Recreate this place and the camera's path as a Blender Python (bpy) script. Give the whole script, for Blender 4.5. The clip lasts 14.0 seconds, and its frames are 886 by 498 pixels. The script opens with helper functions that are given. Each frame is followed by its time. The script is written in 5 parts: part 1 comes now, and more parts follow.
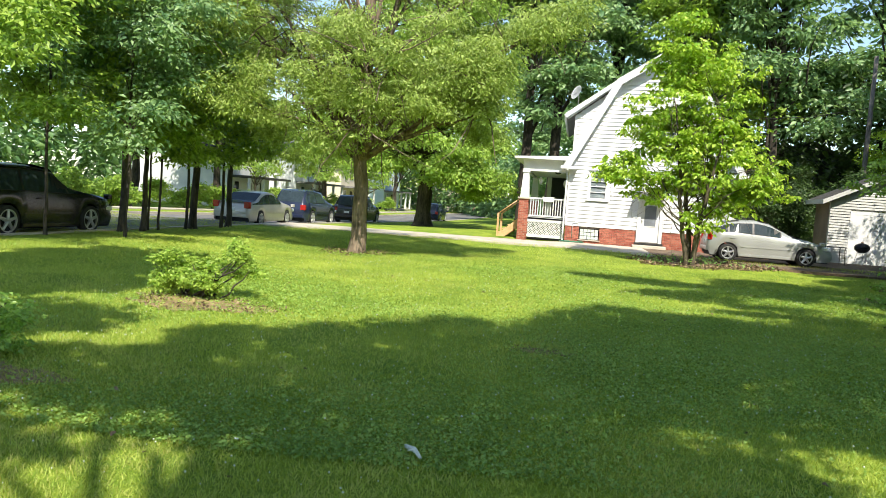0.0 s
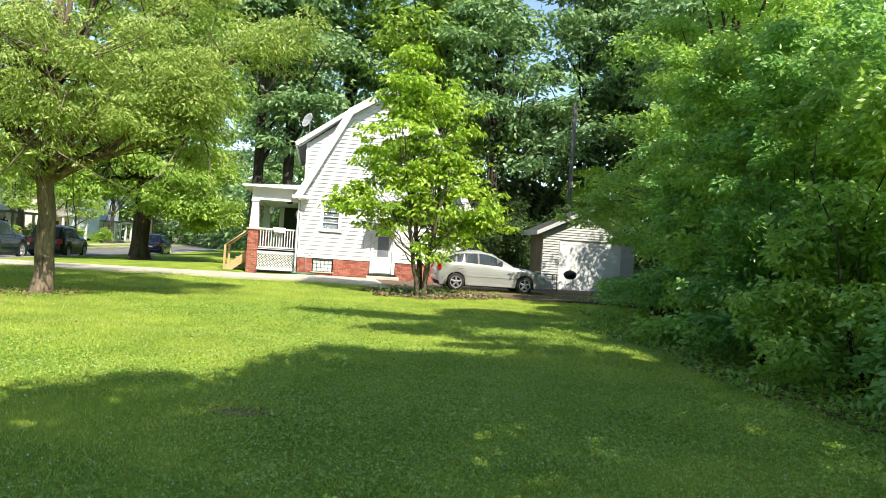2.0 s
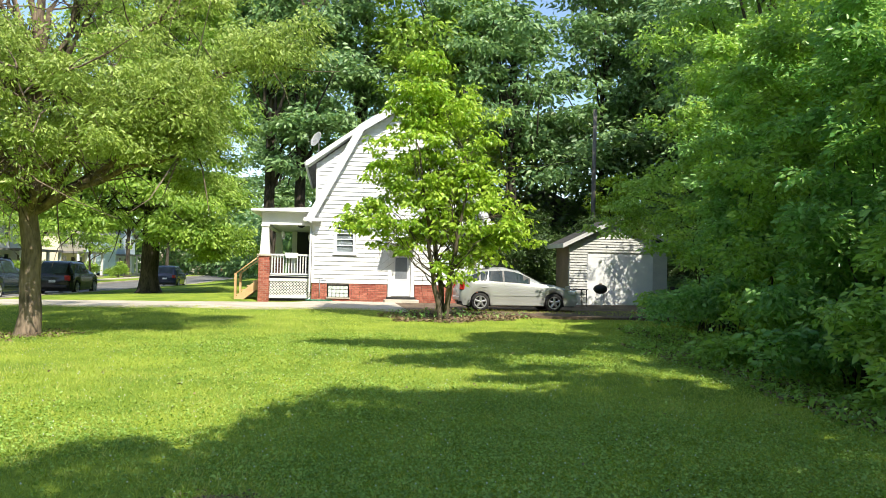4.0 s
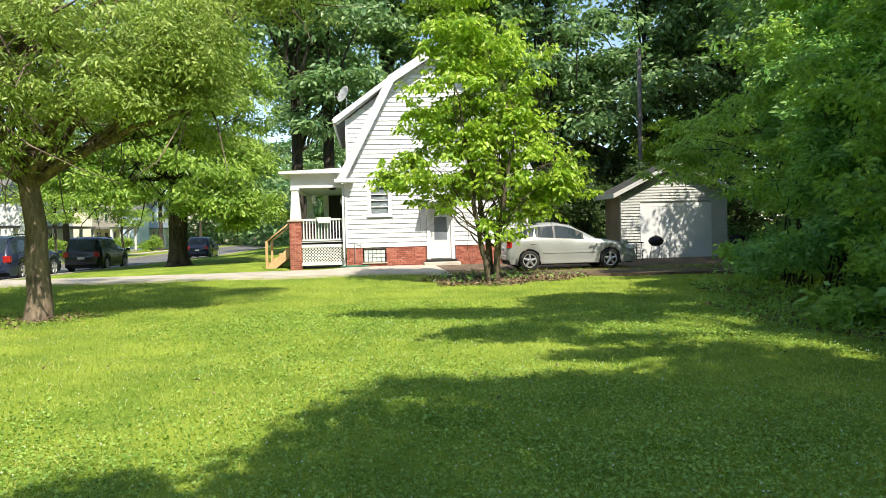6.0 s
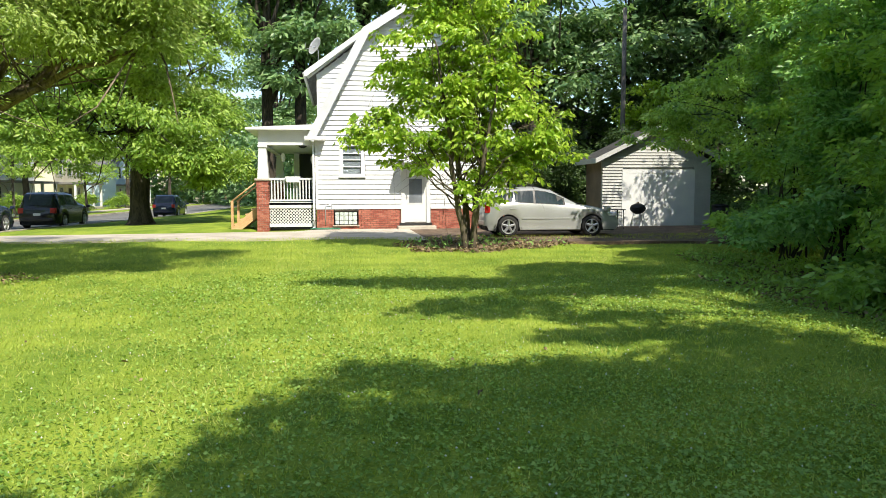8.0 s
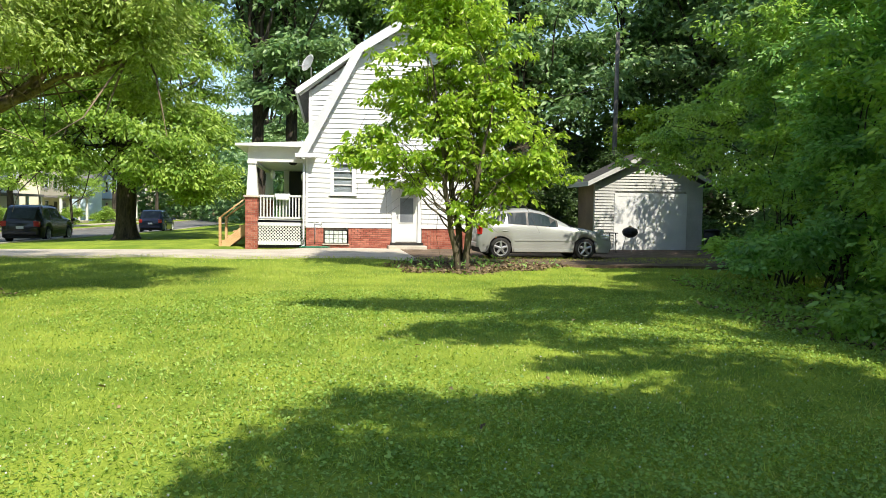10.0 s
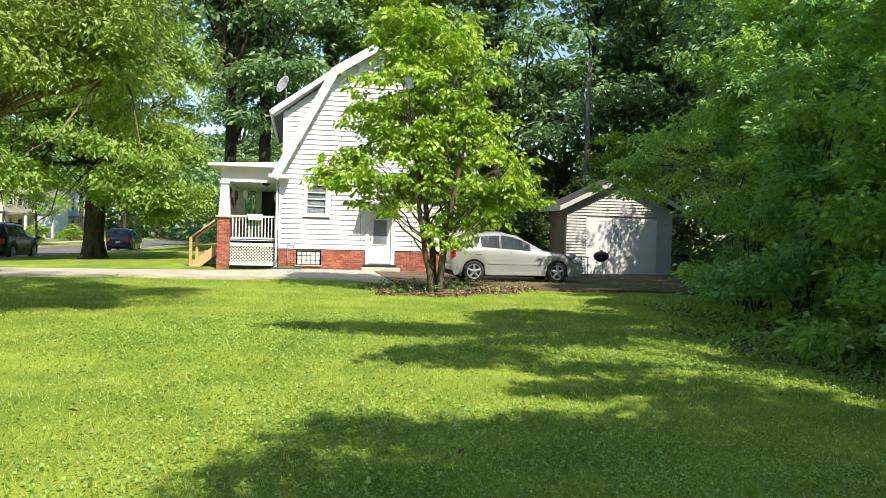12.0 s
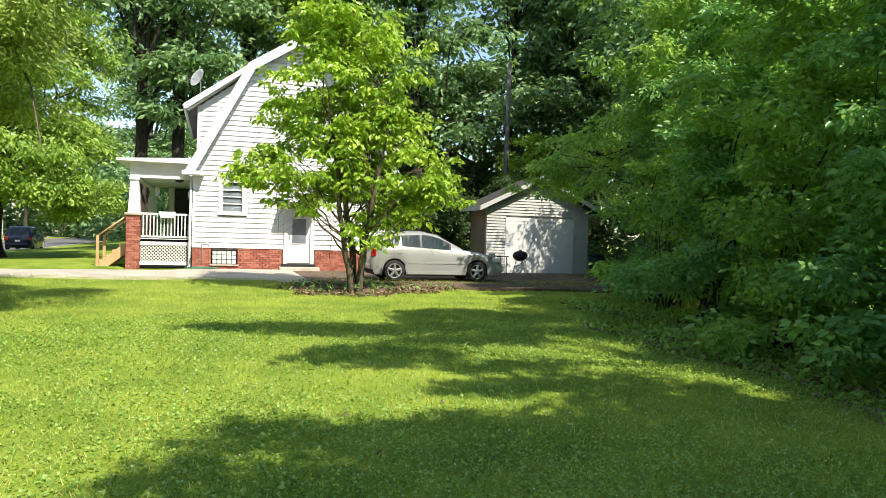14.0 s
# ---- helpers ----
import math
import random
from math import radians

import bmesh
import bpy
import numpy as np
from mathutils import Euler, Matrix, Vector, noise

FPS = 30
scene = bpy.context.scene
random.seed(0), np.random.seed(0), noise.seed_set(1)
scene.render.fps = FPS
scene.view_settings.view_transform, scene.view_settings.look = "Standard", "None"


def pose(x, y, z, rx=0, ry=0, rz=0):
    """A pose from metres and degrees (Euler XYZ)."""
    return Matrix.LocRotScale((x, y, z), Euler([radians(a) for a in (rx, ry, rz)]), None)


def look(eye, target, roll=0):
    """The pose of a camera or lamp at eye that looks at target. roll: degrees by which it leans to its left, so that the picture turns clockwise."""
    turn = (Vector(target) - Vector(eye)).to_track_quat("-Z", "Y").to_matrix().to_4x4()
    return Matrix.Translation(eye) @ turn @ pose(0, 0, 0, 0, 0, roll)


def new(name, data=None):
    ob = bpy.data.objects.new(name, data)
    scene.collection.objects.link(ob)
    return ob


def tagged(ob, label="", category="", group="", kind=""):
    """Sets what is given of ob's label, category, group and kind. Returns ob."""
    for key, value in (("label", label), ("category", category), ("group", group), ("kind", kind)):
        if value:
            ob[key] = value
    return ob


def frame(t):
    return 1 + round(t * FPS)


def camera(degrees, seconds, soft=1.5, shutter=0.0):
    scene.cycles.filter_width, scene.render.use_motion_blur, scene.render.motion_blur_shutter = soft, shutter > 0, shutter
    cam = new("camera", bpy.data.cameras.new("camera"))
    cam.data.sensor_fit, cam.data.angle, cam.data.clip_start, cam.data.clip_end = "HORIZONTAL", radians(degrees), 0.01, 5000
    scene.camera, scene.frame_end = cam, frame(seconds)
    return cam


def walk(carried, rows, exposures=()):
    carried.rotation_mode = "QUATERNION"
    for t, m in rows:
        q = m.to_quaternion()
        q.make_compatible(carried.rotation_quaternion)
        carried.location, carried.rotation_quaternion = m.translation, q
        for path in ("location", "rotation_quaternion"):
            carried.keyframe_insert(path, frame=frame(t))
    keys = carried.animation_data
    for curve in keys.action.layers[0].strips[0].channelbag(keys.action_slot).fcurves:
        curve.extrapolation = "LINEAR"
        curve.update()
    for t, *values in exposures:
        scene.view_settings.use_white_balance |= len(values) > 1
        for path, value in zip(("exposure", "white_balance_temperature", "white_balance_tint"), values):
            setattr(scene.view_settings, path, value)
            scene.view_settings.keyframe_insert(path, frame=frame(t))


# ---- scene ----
cam = camera(62.9, 14.0, soft=0.8)
PATH = [
    (0, (1.343, -0.167, 1.45), (0.989, 1.797, 1.318), 4.0),
    (0.5, (1.461, 0.105, 1.449), (1.431, 2.102, 1.35), 3.2),
    (1, (1.568, 0.389, 1.484), (1.74, 2.381, 1.427), 3.1),
    (1.5, (1.586, 0.721, 1.468), (1.878, 2.699, 1.446), 3.6),
    (2, (1.596, 1.038, 1.454), (1.943, 3.008, 1.457), 3.8),
    (2.2, (1.652, 1.168, 1.445), (2.007, 3.136, 1.458), 3.9),
    (4.3, (1.761, 3.052, 1.454), (2.041, 5.032, 1.507), 0.7),
    (4.5, (1.743, 3.279, 1.44), (2.011, 5.26, 1.49), 0.4),
    (5, (1.735, 3.753, 1.393), (1.975, 5.738, 1.418), -0.6),
    (5.5, (1.726, 4.232, 1.395), (1.946, 6.22, 1.38), -1.2),
    (6, (1.639, 4.678, 1.417), (1.849, 6.667, 1.36), -1.4),
    (6.5, (1.692, 5.057, 1.44), (1.906, 7.043, 1.34), -1.3),
    (7, (1.697, 5.349, 1.417), (1.929, 7.332, 1.288), -0.8),
    (7.5, (1.69, 5.621, 1.396), (1.944, 7.599, 1.246), -0.5),
    (8, (1.763, 5.758, 1.399), (2.04, 7.732, 1.24), -0.2),
    (8.2, (1.793, 5.797, 1.405), (2.08, 7.77, 1.248), -0.1),
    (10.5, (1.672, 6.131, 1.396), (1.982, 8.105, 1.311), 0.9),
    (11, (1.656, 6.154, 1.428), (1.965, 8.129, 1.361), 0.9),
    (11.5, (1.646, 6.13, 1.412), (1.983, 8.101, 1.362), 1.2),
    (12, (1.629, 6.046, 1.425), (2.017, 8.008, 1.383), 1.5),
    (12.5, (1.663, 6.097, 1.445), (2.121, 8.043, 1.408), 1.6),
    (13, (1.703, 6.11, 1.428), (2.225, 8.04, 1.394), 1.6),
    (13.5, (1.704, 6.129, 1.408), (2.274, 8.046, 1.374), 1.6),
    (14, (1.664, 6.1, 1.414), (2.262, 8.008, 1.377), 1.7),
]
walk(cam, [(t, look(eye, target, roll)) for t, eye, target, roll in PATH], exposures=((0, 0.74), (2, 0.80), (4.5, 0.67), (8, 0.55), (10.5, 0.54), (14, 0.63)))

# ---- light ----
SUN_AZ, SUN_EL = 20.0, 48.0          # degrees east of the -y axis, above the horizon
SUN_WAY = Vector((math.sin(radians(SUN_AZ)) * math.cos(radians(SUN_EL)), -math.cos(radians(SUN_AZ)) * math.cos(radians(SUN_EL)), math.sin(radians(SUN_EL))))
sky_world = bpy.data.worlds.new("sky")
scene.world = sky_world
sky_world.use_nodes = True
_n = sky_world.node_tree.nodes
_sky = _n.new("ShaderNodeTexSky")
_sky.sky_type, _sky.sun_disc = "NISHITA", False
_sky.sun_elevation, _sky.sun_rotation = radians(SUN_EL), radians(180 - SUN_AZ)
_sky.air_density, _sky.dust_density = 1.0, 0.6
_n["Background"].inputs["Strength"].default_value = 0.15
sky_world.node_tree.links.new(_sky.outputs[0], _n["Background"].inputs["Color"])
sun_lamp = bpy.data.lights.new("sun", "SUN")
sun_lamp.energy, sun_lamp.angle, sun_lamp.color = 4.9, radians(0.53), (1.0, 0.93, 0.80)
sun = new("sun", sun_lamp)
sun.matrix_world = look(SUN_WAY * 60, (0, 0, 0))
scene.view_settings.exposure = 0.55


# ---- materials ----
def mat(name, dark, light, scale=4.0, rough=0.7, metal=0.0, bump=0.2, fine=60.0, island=0.0, obrand=0.0, spec=0.5, stretch=(1, 1, 1)):
    """Procedural surface: two scales of noise mix two colours, the fine one also gives relief."""
    m = bpy.data.materials.new(name)
    m.use_nodes = True
    nt = m.node_tree
    b = nt.nodes["Principled BSDF"]
    co = nt.nodes.new("ShaderNodeTexCoord")
    mp = nt.nodes.new("ShaderNodeMapping")
    mp.inputs["Scale"].default_value = stretch
    nt.links.new(co.outputs["Object"], mp.inputs["Vector"])
    big, small = nt.nodes.new("ShaderNodeTexNoise"), nt.nodes.new("ShaderNodeTexNoise")
    big.inputs["Scale"].default_value, small.inputs["Scale"].default_value = scale, fine
    big.inputs["Detail"].default_value, small.inputs["Detail"].default_value = 4, 3
    for t in (big, small):
        nt.links.new(mp.outputs[0], t.inputs["Vector"])
    add = nt.nodes.new("ShaderNodeMath")
    add.operation = "ADD"
    half = nt.nodes.new("ShaderNodeMath")
    half.operation = "MULTIPLY_ADD"
    half.inputs[1].default_value, half.inputs[2].default_value = 0.8, -0.4
    nt.links.new(small.outputs["Fac"], half.inputs[0])
    nt.links.new(big.outputs["Fac"], add.inputs[0])
    nt.links.new(half.outputs[0], add.inputs[1])
    last = add
    for amount, node, socket in ((island, "ShaderNodeNewGeometry", "Random Per Island"), (obrand, "ShaderNodeObjectInfo", "Random")):
        if amount:
            g = nt.nodes.new(node)
            k = nt.nodes.new("ShaderNodeMath")
            k.operation = "MULTIPLY_ADD"
            k.inputs[1].default_value, k.inputs[2].default_value = amount, -amount / 2
            nt.links.new(g.outputs[socket], k.inputs[0])
            s = nt.nodes.new("ShaderNodeMath")
            s.operation = "ADD"
            nt.links.new(last.outputs[0], s.inputs[0])
            nt.links.new(k.outputs[0], s.inputs[1])
            last = s
    ramp = nt.nodes.new("ShaderNodeValToRGB")
    ramp.color_ramp.elements[0].position, ramp.color_ramp.elements[1].position = 0.3, 0.7
    ramp.color_ramp.elements[0].color, ramp.color_ramp.elements[1].color = (*dark, 1), (*light, 1)
    nt.links.new(last.outputs[0], ramp.inputs[0])
    nt.links.new(ramp.outputs[0], b.inputs["Base Color"])
    b.inputs["Roughness"].default_value, b.inputs["Metallic"].default_value = rough, metal
    b.inputs["Specular IOR Level"].default_value = spec
    if bump:
        bp = nt.nodes.new("ShaderNodeBump")
        bp.inputs["Strength"].default_value, bp.inputs["Distance"].default_value = bump, 0.02
        nt.links.new(small.outputs["Fac"], bp.inputs["Height"])
        nt.links.new(bp.outputs[0], b.inputs["Normal"])
    return m


def leaf_mat(name, dark, light, glow, rough=0.4, through_amount=0.38):
    """Leaves: a glossy front mixed with light passing through."""
    m = mat(name, dark, light, scale=0.7, rough=rough, bump=0, fine=3.0, island=0.95, spec=0.5)
    nt = m.node_tree
    b, out = nt.nodes["Principled BSDF"], nt.nodes["Material Output"]
    tr = nt.nodes.new("ShaderNodeBsdfTranslucent")
    tr.inputs["Color"].default_value = (*glow, 1)
    mix = nt.nodes.new("ShaderNodeMixShader")
    mix.inputs[0].default_value = through_amount
    nt.links.new(b.outputs[0], mix.inputs[1])
    nt.links.new(tr.outputs[0], mix.inputs[2])
    nt.links.new(mix.outputs[0], out.inputs["Surface"])
    return m


def glass_mat(name, colour=(0.02, 0.03, 0.035), rough=0.05):
    m = mat(name, colour, tuple(c * 1.6 for c in colour), scale=1.5, rough=rough, bump=0, fine=9, spec=0.25)
    return m


M_GRASS = mat("lawn_soil", (0.12, 0.20, 0.025), (0.30, 0.37, 0.05), scale=0.9, rough=0.95, bump=0.6, fine=38, spec=0.1)
M_BLADE = leaf_mat("grass_blades", (0.14, 0.25, 0.03), (0.52, 0.62, 0.13), (0.60, 0.64, 0.06), rough=0.6, through_amount=0.45)
M_BARK = mat("bark_brown", (0.06, 0.045, 0.032), (0.24, 0.18, 0.125), scale=5, rough=0.95, bump=1.0, fine=22, stretch=(1, 1, 0.25))
M_BARK_DARK = mat("bark_dark", (0.02, 0.017, 0.013), (0.085, 0.068, 0.05), scale=5, rough=0.95, bump=1.0, fine=22, stretch=(1, 1, 0.25))
M_BARK_GREY = mat("bark_grey", (0.045, 0.036, 0.022), (0.13, 0.105, 0.07), scale=8, rough=0.9, bump=0.5, fine=40, stretch=(1, 1, 0.4))
M_LEAF_LIME = leaf_mat("leaf_lime", (0.16, 0.30, 0.022), (0.43, 0.57, 0.07), (0.48, 0.69, 0.035), rough=0.3)
M_LEAF_LOCUST = leaf_mat("leaf_locust", (0.15, 0.235, 0.04), (0.42, 0.52, 0.135), (0.45, 0.58, 0.09))
M_LEAF_OAK = leaf_mat("leaf_oak", (0.13, 0.24, 0.03), (0.36, 0.50, 0.085), (0.38, 0.56, 0.06))
M_LEAF_DEEP = leaf_mat("leaf_deep", (0.08, 0.17, 0.07), (0.28, 0.42, 0.17), (0.29, 0.46, 0.13))
M_LEAF_HEDGE = leaf_mat("leaf_hedge", (0.115, 0.25, 0.05), (0.40, 0.58, 0.14), (0.48, 0.70, 0.09), rough=0.3, through_amount=0.45)
M_LEAF_BUSH = leaf_mat("leaf_bush", (0.16, 0.29, 0.035), (0.40, 0.54, 0.09), (0.42, 0.58, 0.06))
M_LEAF_SHADE = leaf_mat("leaf_shade", (0.08, 0.22, 0.06), (0.32, 0.53, 0.17), (0.38, 0.64, 0.12), rough=0.3, through_amount=0.45)
# Near-black green: the deep shade below the woods is put into this colour.
M_LEAF_DEEP_SHADE = leaf_mat("leaf_deep_shade", (0.03, 0.062, 0.018), (0.09, 0.15, 0.042), (0.095, 0.17, 0.03))
M_SHINGLE_DARK = mat("dark_shingle", (0.03, 0.03, 0.03), (0.075, 0.07, 0.065), scale=6, rough=0.95, bump=0.5, fine=60)
M_LEAF_CANOPY = leaf_mat("leaf_canopy", (0.05, 0.11, 0.02), (0.16, 0.27, 0.045), (0.16, 0.28, 0.04), through_amount=0.18)
_straw = M_BLADE.node_tree.nodes["Color Ramp"].color_ramp.elements.new(0.97)
_straw.color = (0.60, 0.55, 0.20, 1)
M_CLOVER_LEAF = leaf_mat("clover_leaf", (0.13, 0.26, 0.04), (0.36, 0.53, 0.12), (0.46, 0.58, 0.06), rough=0.5, through_amount=0.35)
M_SOIL = mat("bare_soil", (0.17, 0.11, 0.055), (0.38, 0.27, 0.14), scale=3, rough=1.0, bump=0.8, fine=40)
M_WHITE = mat("white_siding", (0.60, 0.61, 0.62), (0.70, 0.70, 0.69), scale=1.2, rough=0.55, bump=0.05, fine=25)
M_TRIM = mat("white_trim", (0.60, 0.61, 0.61), (0.69, 0.69, 0.67), scale=2, rough=0.5, bump=0.05, fine=30)
M_BRICK = mat("red_brick", (0.27, 0.075, 0.05), (0.44, 0.165, 0.11), scale=3, rough=0.9, bump=0.5, fine=50, island=0.5)
M_MORTAR = mat("mortar", (0.32, 0.27, 0.23), (0.45, 0.39, 0.34), scale=6, rough=0.95, bump=0.4, fine=80)
M_SHINGLE = mat("grey_shingle", (0.10, 0.10, 0.10), (0.22, 0.21, 0.20), scale=6, rough=0.95, bump=0.5, fine=60)
M_CONCRETE = mat("concrete", (0.39, 0.34, 0.27), (0.56, 0.50, 0.42), scale=1.1, rough=0.9, bump=0.3, fine=45)
M_ASPHALT = mat("asphalt", (0.10, 0.10, 0.10), (0.20, 0.195, 0.185), scale=0.8, rough=0.9, bump=0.4, fine=60)
M_DIRT = mat("dirt", (0.07, 0.045, 0.03), (0.20, 0.14, 0.09), scale=2.2, rough=1.0, bump=0.8, fine=30)
M_GLASS = glass_mat("window_glass")
M_DARK = mat("dark_interior", (0.012, 0.012, 0.012), (0.03, 0.03, 0.03), scale=3, rough=0.8, bump=0)
# Siding grey; on the garage rake boards it stands in for shade.
M_GARAGE = mat("weathered_siding_shaded_rake", (0.36, 0.36, 0.34), (0.50, 0.50, 0.47), scale=1.2, rough=0.7, bump=0.1, fine=25)
# Brown of the garage's left side, with that side's shade in the colour.
M_BROWN_SHADE = mat("brown_shaded_siding", (0.17, 0.125, 0.10), (0.27, 0.20, 0.165), scale=1.5, rough=0.8, bump=0.1)
M_RAKE = mat("grey_white_trim", (0.50, 0.51, 0.52), (0.60, 0.61, 0.61), scale=2, rough=0.6, bump=0.05, fine=30)
M_TYRE = mat("tyre_rubber", (0.012, 0.012, 0.012), (0.03, 0.03, 0.03), scale=6, rough=0.85, bump=0.2)
M_ALLOY = mat("alloy", (0.45, 0.46, 0.47), (0.62, 0.62, 0.63), scale=4, rough=0.35, metal=0.7, bump=0)
M_SILVER = mat("silver_paint", (0.37, 0.38, 0.37), (0.44, 0.45, 0.43), scale=1, rough=0.28, metal=0.35, bump=0, fine=200)
M_NAVY = mat("dark_blue_paint", (0.012, 0.016, 0.035), (0.022, 0.03, 0.06), scale=1, rough=0.18, bump=0)
M_BLACK_PAINT = mat("black_paint", (0.010, 0.011, 0.013), (0.02, 0.021, 0.024), scale=1, rough=0.2, bump=0)
M_CHAMPAGNE = mat("champagne_paint", (0.40, 0.38, 0.33), (0.48, 0.46, 0.41), scale=1, rough=0.28, metal=0.3, bump=0)
M_LAMP_RED = mat("tail_lamp", (0.30, 0.01, 0.01), (0.42, 0.03, 0.02), scale=5, rough=0.15, bump=0)
M_LAMP_CLEAR = mat("head_lamp", (0.55, 0.57, 0.6), (0.8, 0.82, 0.85), scale=5, rough=0.1, bump=0)
M_BLACK = mat("black_enamel", (0.012, 0.012, 0.012), (0.03, 0.03, 0.03), scale=3, rough=0.35, bump=0.05, spec=0.2)
M_BLOCK = mat("glass_block", (0.35, 0.42, 0.38), (0.62, 0.68, 0.62), scale=8, rough=0.2, bump=0.3, fine=30, island=0.4)
M_HOSE = mat("green_hose", (0.03, 0.16, 0.09), (0.06, 0.26, 0.15), scale=5, rough=0.5, bump=0)
M_BLIND = mat("grey_blind", (0.13, 0.145, 0.165), (0.21, 0.23, 0.25), scale=2, rough=0.4, bump=0)
M_MULCH = mat("dry_leaf", (0.09, 0.06, 0.03), (0.34, 0.25, 0.14), scale=3, rough=0.95, bump=0.1, island=0.8)
M_CLOVER = mat("clover_white", (0.6, 0.6, 0.5), (0.85, 0.85, 0.78), scale=3, rough=0.8, bump=0)
M_CREAM = mat("cream_wall", (0.62, 0.55, 0.40), (0.74, 0.67, 0.52), scale=0.8, rough=0.8, bump=0.1)
M_BLUE = mat("pale_blue_wall", (0.42, 0.52, 0.62), (0.55, 0.64, 0.72), scale=0.8, rough=0.7, bump=0.1)
M_TAN = mat("tan_wall", (0.38, 0.29, 0.19), (0.52, 0.41, 0.28), scale=0.8, rough=0.8, bump=0.1)
M_GREYW = mat("dark_grey_wall", (0.035, 0.037, 0.04), (0.07, 0.072, 0.075), scale=0.8, rough=0.8, bump=0.1)
M_POLE = mat("weathered_pole", (0.07, 0.063, 0.055), (0.17, 0.155, 0.14), scale=3, rough=0.9, bump=0.4, fine=30, stretch=(1, 1, 0.2))
M_WOOD = mat("tan_wood", (0.48, 0.27, 0.12), (0.66, 0.42, 0.22), scale=3, rough=0.7, bump=0.2, fine=40)


# ---- builders ----
def bm_box(bm, x0, x1, y0, y1, z0, z1, bevel=0.0):
    vs = [bm.verts.new(p) for p in ((x0, y0, z0), (x1, y0, z0), (x1, y1, z0), (x0, y1, z0), (x0, y0, z1), (x1, y0, z1), (x1, y1, z1), (x0, y1, z1))]
    fs = [bm.faces.new([vs[i] for i in q]) for q in ((0, 3, 2, 1), (4, 5, 6, 7), (0, 1, 5, 4), (1, 2, 6, 5), (2, 3, 7, 6), (3, 0, 4, 7))]
    if bevel:
        es = list({e for f in fs for e in f.edges})
        bmesh.ops.bevel(bm, geom=es, offset=bevel, segments=1, affect="EDGES", profile=0.5)
    return bm


def bm_tube(bm, pts, radii, sides=8, cap=True):
    """A tapered tube along pts."""
    rings = []
    pts = [Vector(p) for p in pts]
    for i, p in enumerate(pts):
        d = (pts[min(i + 1, len(pts) - 1)] - pts[max(i - 1, 0)]).normalized()
        a = d.orthogonal().normalized() if abs(d.z) < 0.9 else Vector((1, 0, 0)).cross(d).normalized()
        b = d.cross(a)
        rings.append([bm.verts.new(p + (a * math.cos(k * math.tau / sides) + b * math.sin(k * math.tau / sides)) * radii[i]) for k in range(sides)])
    for r, s in zip(rings, rings[1:]):
        for k in range(sides):
            bm.faces.new((r[k], r[(k + 1) % sides], s[(k + 1) % sides], s[k]))
    if cap:
        bm.faces.new(rings[0][::-1])
        bm.faces.new(rings[-1])
    return bm


def bm_prism(bm, outline, axis, a, b):
    """Closed outline of 2D points pushed from a to b along axis 'x', 'y' or 'z'."""
    def at(u, v, w):
        return {"x": (w, u, v), "y": (u, w, v), "z": (u, v, w)}[axis]
    lo = [bm.verts.new(at(u, v, a)) for u, v in outline]
    hi = [bm.verts.new(at(u, v, b)) for u, v in outline]
    bm.faces.new(lo)
    bm.faces.new(hi[::-1])
    n = len(outline)
    for i in range(n):
        bm.faces.new((lo[i], hi[i], hi[(i + 1) % n], lo[(i + 1) % n]))
    bmesh.ops.recalc_face_normals(bm, faces=bm.faces[:])
    return bm


def boxes(*items, bevel=0.0):
    bm = bmesh.new()
    for it in items:
        bm_box(bm, *it, bevel=bevel)
    return bm


def finish(bm, name, material, smooth=False):
    me = bpy.data.meshes.new(name)
    bm.normal_update()
    bm.to_mesh(me)
    bm.free()
    me.materials.append(material)
    if smooth:
        me.shade_smooth()
    return me


def thing(name, x, y, z, label, category, group="", kind=""):
    ob = new(name)
    ob.location = (x, y, z)
    ob.empty_display_size = 0.2
    return tagged(ob, label, category, group, kind)


def part(name, bm, material, parent, label="", smooth=False, local=False):
    """One mesh, in world coordinates, as a part of a thing or of a part."""
    ob = new(name, bm if isinstance(bm, bpy.types.Mesh) else finish(bm, name, material, smooth))
    ob.parent = parent
    if parent.parent is None and not local:
        ob.matrix_parent_inverse = parent.matrix_basis.inverted()
    if label:
        tagged(ob, label)
    return ob


def solid(name, bm, material, label="", category="", group="", kind="", smooth=False):
    return tagged(new(name, finish(bm, name, material, smooth)), label, category, group, kind)


def raw_mesh(name, verts, tris, material, smooth=False):
    """A mesh from arrays."""
    me = bpy.data.meshes.new(name)
    n, k = len(verts), len(tris)
    me.vertices.add(n)
    me.vertices.foreach_set("co", np.asarray(verts, np.float32).ravel())
    me.loops.add(k * 3)
    me.loops.foreach_set("vertex_index", np.asarray(tris, np.int32).ravel())
    me.polygons.add(k)
    me.polygons.foreach_set("loop_start", np.arange(0, k * 3, 3, dtype=np.int32))
    me.update(calc_edges=True)
    me.materials.append(material)
    if smooth:
        me.shade_smooth()
    return me


def unit(v):
    return v / np.maximum(np.linalg.norm(v, axis=1, keepdims=True), 1e-6)


